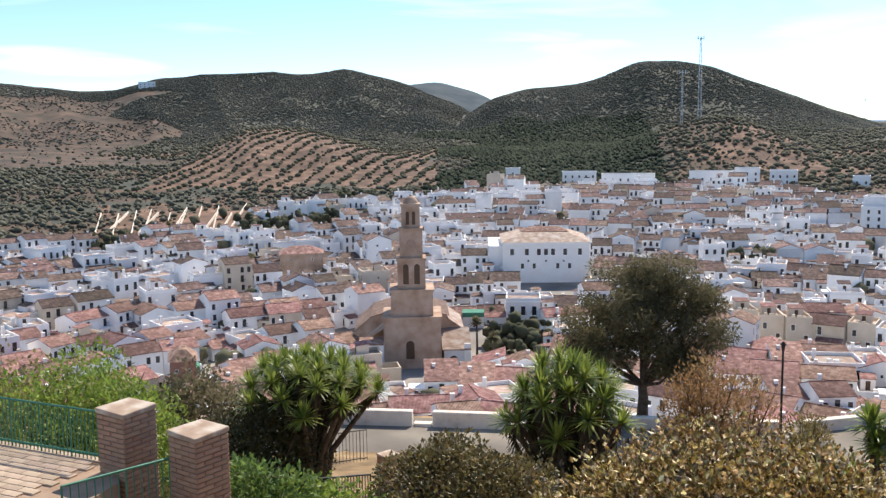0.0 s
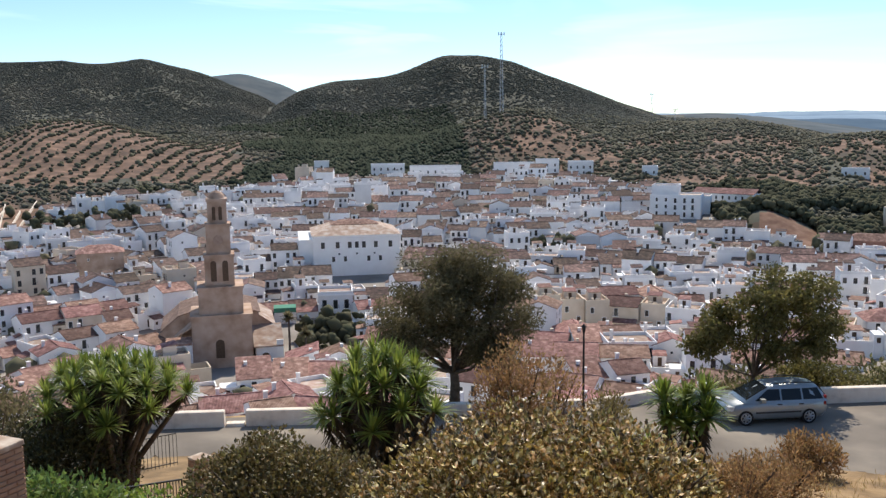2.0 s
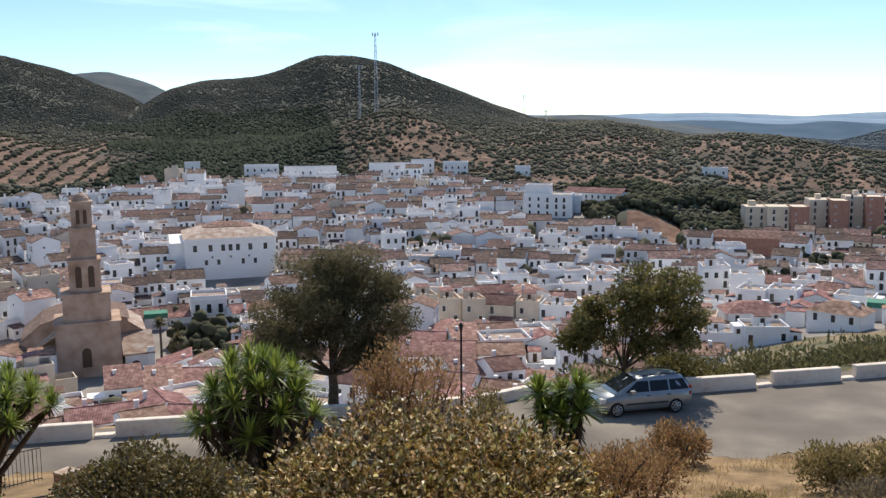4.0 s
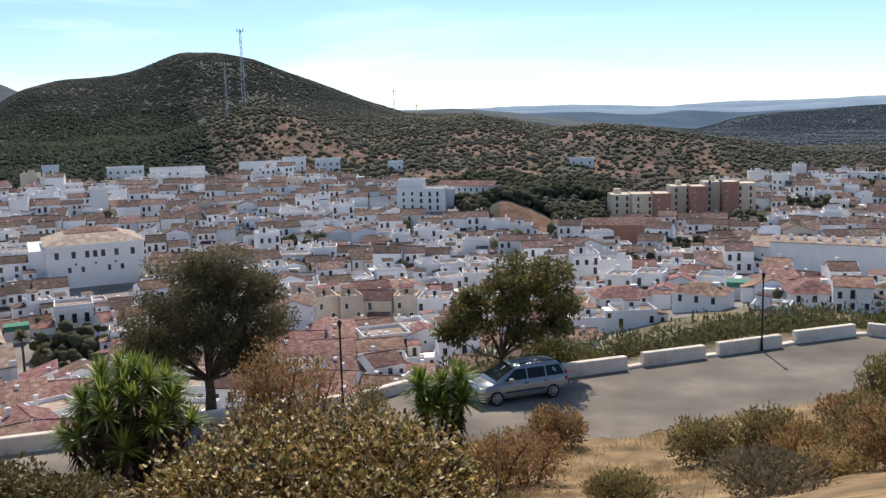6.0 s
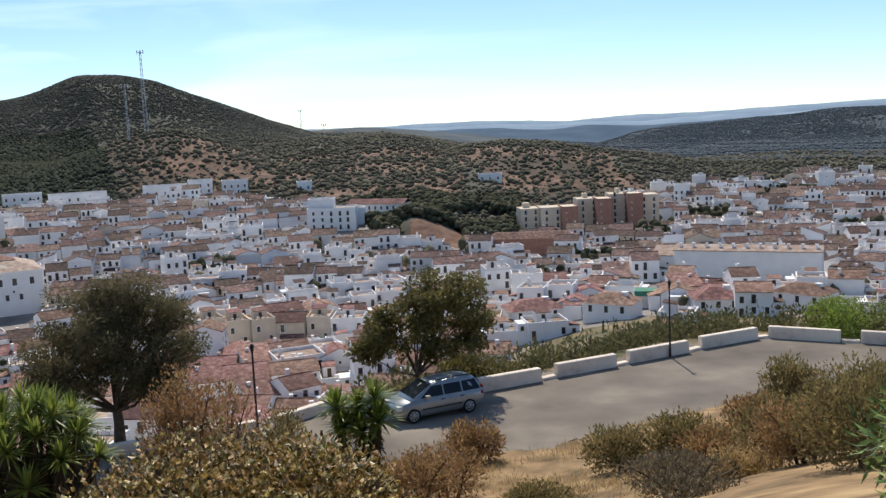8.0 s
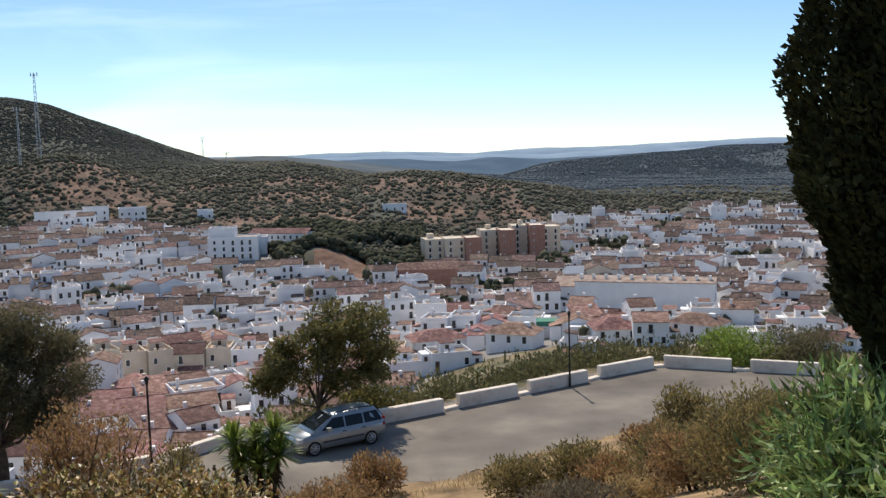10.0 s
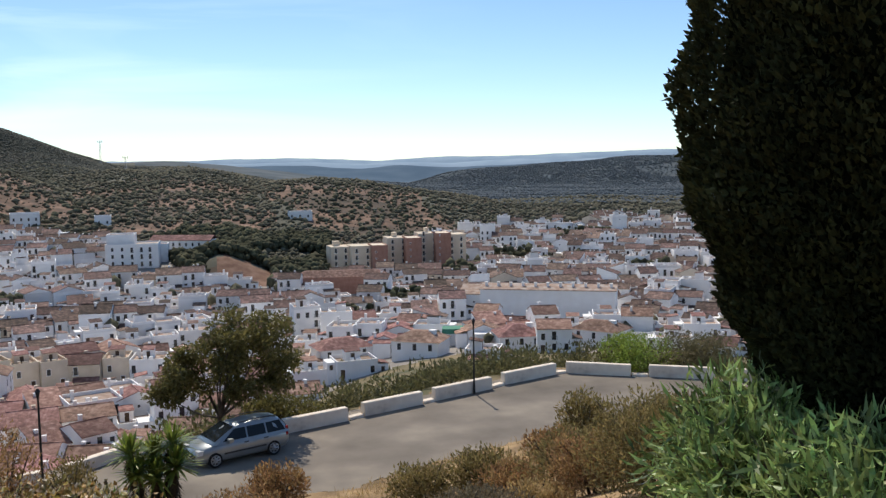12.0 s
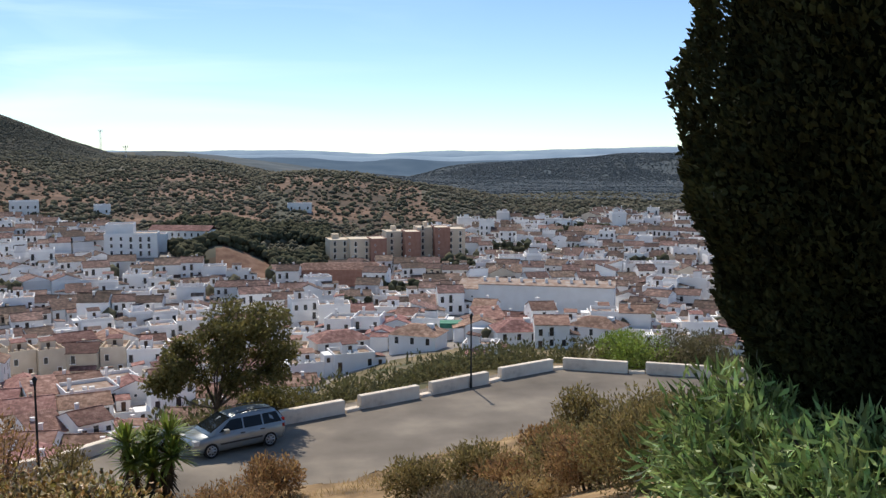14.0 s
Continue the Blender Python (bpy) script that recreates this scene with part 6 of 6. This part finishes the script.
    for wx in (-1.42, 1.36):
        for q in (-1, 1):
            s = Soup()
            tube(s, [(0, -0.1, 0), (0, 0.1, 0)], [0.32, 0.32], 20)
            s.add([(0.32 * math.cos(k * math.pi / 10), yy, 0.32 * math.sin(k * math.pi / 10)) for yy in (-0.1, 0.1) for k in range(20)] + [(0, -0.1, 0), (0, 0.1, 0)],
                  [(k, (k + 1) % 20, 40) for k in range(20)] + [(20 + k, 20 + (k + 1) % 20, 41) for k in range(20)])
            wh = part("wheel", s.mesh("wheel", [rubber]), ob, "black tyre")
            wh.matrix_basis = pose(wx, q * 0.79, 0.32)
            s = Soup()
            for k in range(7):
                a = k * 2 * math.pi / 7
                tube(s, [(0, q * 0.115, 0), (0.2 * math.cos(a), q * 0.115, 0.2 * math.sin(a))], [0.05, 0.035], 5)
            tube(s, [(0.21 * math.cos(k * math.pi / 8), q * 0.11, 0.21 * math.sin(k * math.pi / 8)) for k in range(17)], [0.025] * 17, 5)
            part("rim", s.mesh("rim", [alloy]), wh, "silver alloy rim")
    for q in (-1, 1):
        s = Soup()
        s.box(-2.16, -1.9, q * 0.63 - 0.16, q * 0.63 + 0.16, 0.62, 0.8)
        part("headlight", s.mesh("headlight", [lamp]), ob, "clear headlight")
        s = Soup()
        s.box(2.02, 2.14, q * 0.7 - 0.1, q * 0.7 + 0.1, 0.75, 1.15)
        part("tail_light", s.mesh("tail_light", [red]), ob, "red tail light")
        s = Soup()
        s.box(-0.85, -0.65, q * 0.98 - 0.1, q * 0.98 + 0.1, 1.0, 1.15)
        part("mirror", s.mesh("mirror", [paint]), ob)
        s = Soup()
        s.box(-1.0, 1.0, q * 0.885 - 0.012, q * 0.885 + 0.012, 0.5, 0.57)
        part("side_strip", s.mesh("side_strip", [trim]), ob)
        for hx in (0.05, 1.0):
            s = Soup()
            s.box(hx - 0.1, hx + 0.1, q * 0.89 - 0.02, q * 0.89 + 0.02, 0.84, 0.88)
            part("door_handle", s.mesh("door_handle", [trim]), ob)
    s = Soup()
    s.box(-2.235, -2.1, -0.5, 0.5, 0.42, 0.56)
    part("bumper", s.mesh("bumper", [trim]), ob)


make_car()

# brick terrace, pillars and green railing beside the viewpoint
M["brick"] = material("worn_brick", [(0.29, 0.165, 0.105), (0.39, 0.235, 0.155), (0.46, 0.31, 0.215)], 2.5, 0.92, 0.01, 20, per_object=0.12)
M["mortar"] = material("mortar", [(0.30, 0.20, 0.135), (0.40, 0.28, 0.2)], 5, 0.95, 0.008, 30)
M["coping"] = material("weathered_coping", [(0.30, 0.2, 0.14), (0.42, 0.31, 0.23), (0.62, 0.54, 0.45)], 3.5, 0.9, 0.012, 14)
M["paving"] = material("brick_paving", [(0.34, 0.24, 0.17), (0.46, 0.35, 0.26), (0.52, 0.42, 0.32)], 1.6, 0.92, 0.008, 20, per_object=0.15)
M["green_paint"] = material("green_paint", [(0.04, 0.16, 0.10), (0.07, 0.22, 0.15)], 6, 0.5)
BRICKM = bevel_box("brick", 0.235, 0.11, 0.052, M["brick"], 0.006, 1)


def brick_pillar(az, r, top, w, h, label):
    x, y = polar(az, r)
    ob = thing("brick_pillar", pose(x, y, top - h, 0, 0, -az + 38), label, "pillar", "brick pillars")
    s = Soup()
    s.box(-w / 2 + 0.012, w / 2 - 0.012, -w / 2 + 0.012, w / 2 - 0.012, -1.5, h - 0.07)
    part("core", s.mesh("core", [M["mortar"]]), ob)
    part("coping", bevel_box("coping", w + 0.03, w + 0.03, 0.07, M["coping"], 0.02, 2, 0, 0.02), ob).matrix_basis = pose(0, 0, h - 0.07)
    n = int((h + 0.5) / 0.064)
    for k in range(n):
        z = h - 0.135 - k * 0.064
        for side in range(4):
            edges = [w * q for q in ((0, 0.5, 1) if k % 2 else (0, 0.25, 0.75, 1))]
            for e0, e1 in zip(edges, edges[1:]):
                o = part("brick", BRICKM, ob)
                o.matrix_basis = pose(0, 0, z, 0, 0, 90 * side) @ pose((e0 + e1) / 2 - w / 2, -w / 2 + 0.05, 0, 0, 0, 0)
                o.scale = ((e1 - e0 - 0.01) / 0.235, 1, 1)


brick_pillar(-48.54, 12.4, 9.0, 0.52, 1.0, "weathered brick pillar with stone cap at the terrace corner")
brick_pillar(-44.46, 11.7, 8.82, 0.52, 1.3, "weathered brick pillar with stone cap beside the terrace steps")
brick_pillar(-38.75, 26, 4.02, 0.5, 1.3, "small brick pillar with pale cap below the yucca")
brick_pillar(-32.85, 27, 2.85, 0.5, 1.2, "small brick pillar with pale cap beside the road railing")


def make_terrace():
    ob = thing("terrace", pose(0, 0, 0), "sunlit brick paved terrace with worn edge", "terrace", kind="structure")
    z = 8.16
    quad = [Vector((*polar(a, r), 0)) for a, r in ((-60, 9.6), (-49.2, 12.0), (-49.6, 12.9), (-60, 16.0))]
    s = Soup()
    top = np.array([(p.x, p.y, z - 0.02) for p in quad])
    s.add(np.concatenate([top - (0, 0, 2.5), top]), BOX)
    part("slab", s.mesh("slab", [M["mortar"]]), ob)
    pm = bevel_box("paver", 0.275, 0.135, 0.05, M["paving"], 0.006, 1)
    u = (quad[3] - quad[2]).normalized()
    v = Vector((u.y, -u.x, 0))
    if v.dot(quad[0] - quad[3]) < 0:
        v = -v
    turn = math.degrees(math.atan2(u.y, u.x))
    for j in range(26):
        for i in range(17):
            p = quad[2] + u * (0.1 + i * 0.285 + (0.14 if j % 2 else 0)) + v * (0.1 + j * 0.145)
            inside = all((b - a).cross(p - a).z > 0.06 for a, b in zip(quad, quad[1:] + quad[:1])) or all((b - a).cross(p - a).z < -0.06 for a, b in zip(quad, quad[1:] + quad[:1]))
            if inside and p.length > 11.2:
                part("paver", pm, ob).matrix_basis = pose(p.x, p.y, z - 0.045, 0, 0, turn)


make_terrace()


def railing(name, p0, p1, h, n, mat, label, cat="railing"):
    ob = thing(name, pose(*p0), label, cat)
    v = Vector(p1) - Vector(p0)
    for dz in (h, 0.08):
        s = Soup()
        tube(s, [(0, 0, dz), (v.x, v.y, v.z + dz)], [0.016, 0.016], 6)
        part("rail", s.mesh("rail", [mat], True), ob)
    s = Soup()
    s.prism(0, 0, 0.008, 0.008, 0.0, 1.0, 6)
    bar = s.mesh("bar", [mat], False)
    for k in range(n + 1):
        o = part("bar", bar, ob)
        o.location = v * (k / n)
        o.scale = (1.6, 1.6, h) if k % 8 == 0 else (1, 1, h)


pa, pb = polar(-50.0, 12.8), polar(-58.5, 15.2)
railing("green_railing", (*pa, 8.16), (*pb, 8.16), 0.68, 46, M["green_paint"], "green painted iron railing behind the brick terrace")
pa, pb = polar(-52.38, 10.6), polar(-46.27, 11.5)
railing("stair_railing", (*pa, 8.69 - 0.75), (*pb, 8.54 - 0.75), 0.75, 14, M["green_paint"], "green handrail with thin bars in front of the terrace")
pa, pb = polar(-38.2, 26.3), polar(-34.2, 27.2)
railing("slope_railing", (*pa, 2.75), (*pb, 2.6), 0.95, 18, M["iron"], "black iron railing above the road")
pa, pb = polar(-42, 13.6), polar(-34, 15.5)
railing("lower_railing", (*pa, 6.4), (*pb, 5.7), 0.9, 40, M["iron"], "black iron railing among the shrubs")


# palms beside the church and in the gardens
def make_palm(az, r, h, seed, size=2.2):
    rng = np.random.default_rng(seed)
    x, y, z = on(az, r)
    ob = thing("palm_tree", pose(x, y, z), "tall green palm tree between the white houses", "palm", "palms")
    s = Soup()
    tube(s, [(0, 0, -1), (0.1, 0, h * 0.5), (0, 0, h)], [0.35, 0.28, 0.25], 8)
    part("trunk", s.mesh("trunk", [M["bark"]], True), ob)
    V, F = blade_head(rng, np.array([0.0, 0.0, h]), 90, size, 0.22)
    part("crown", mesh_np("crown", V, F, [M["olive_leaf"]]), ob)


for k, (az, r, h) in enumerate(((-27.2, 222, 11.0), (-26.2, 224, 6.5), (-47.9, 190, 6), (-45.6, 420, 6), (-39.0, 200, 5))):
    make_palm(az, r, h, 90 + k)
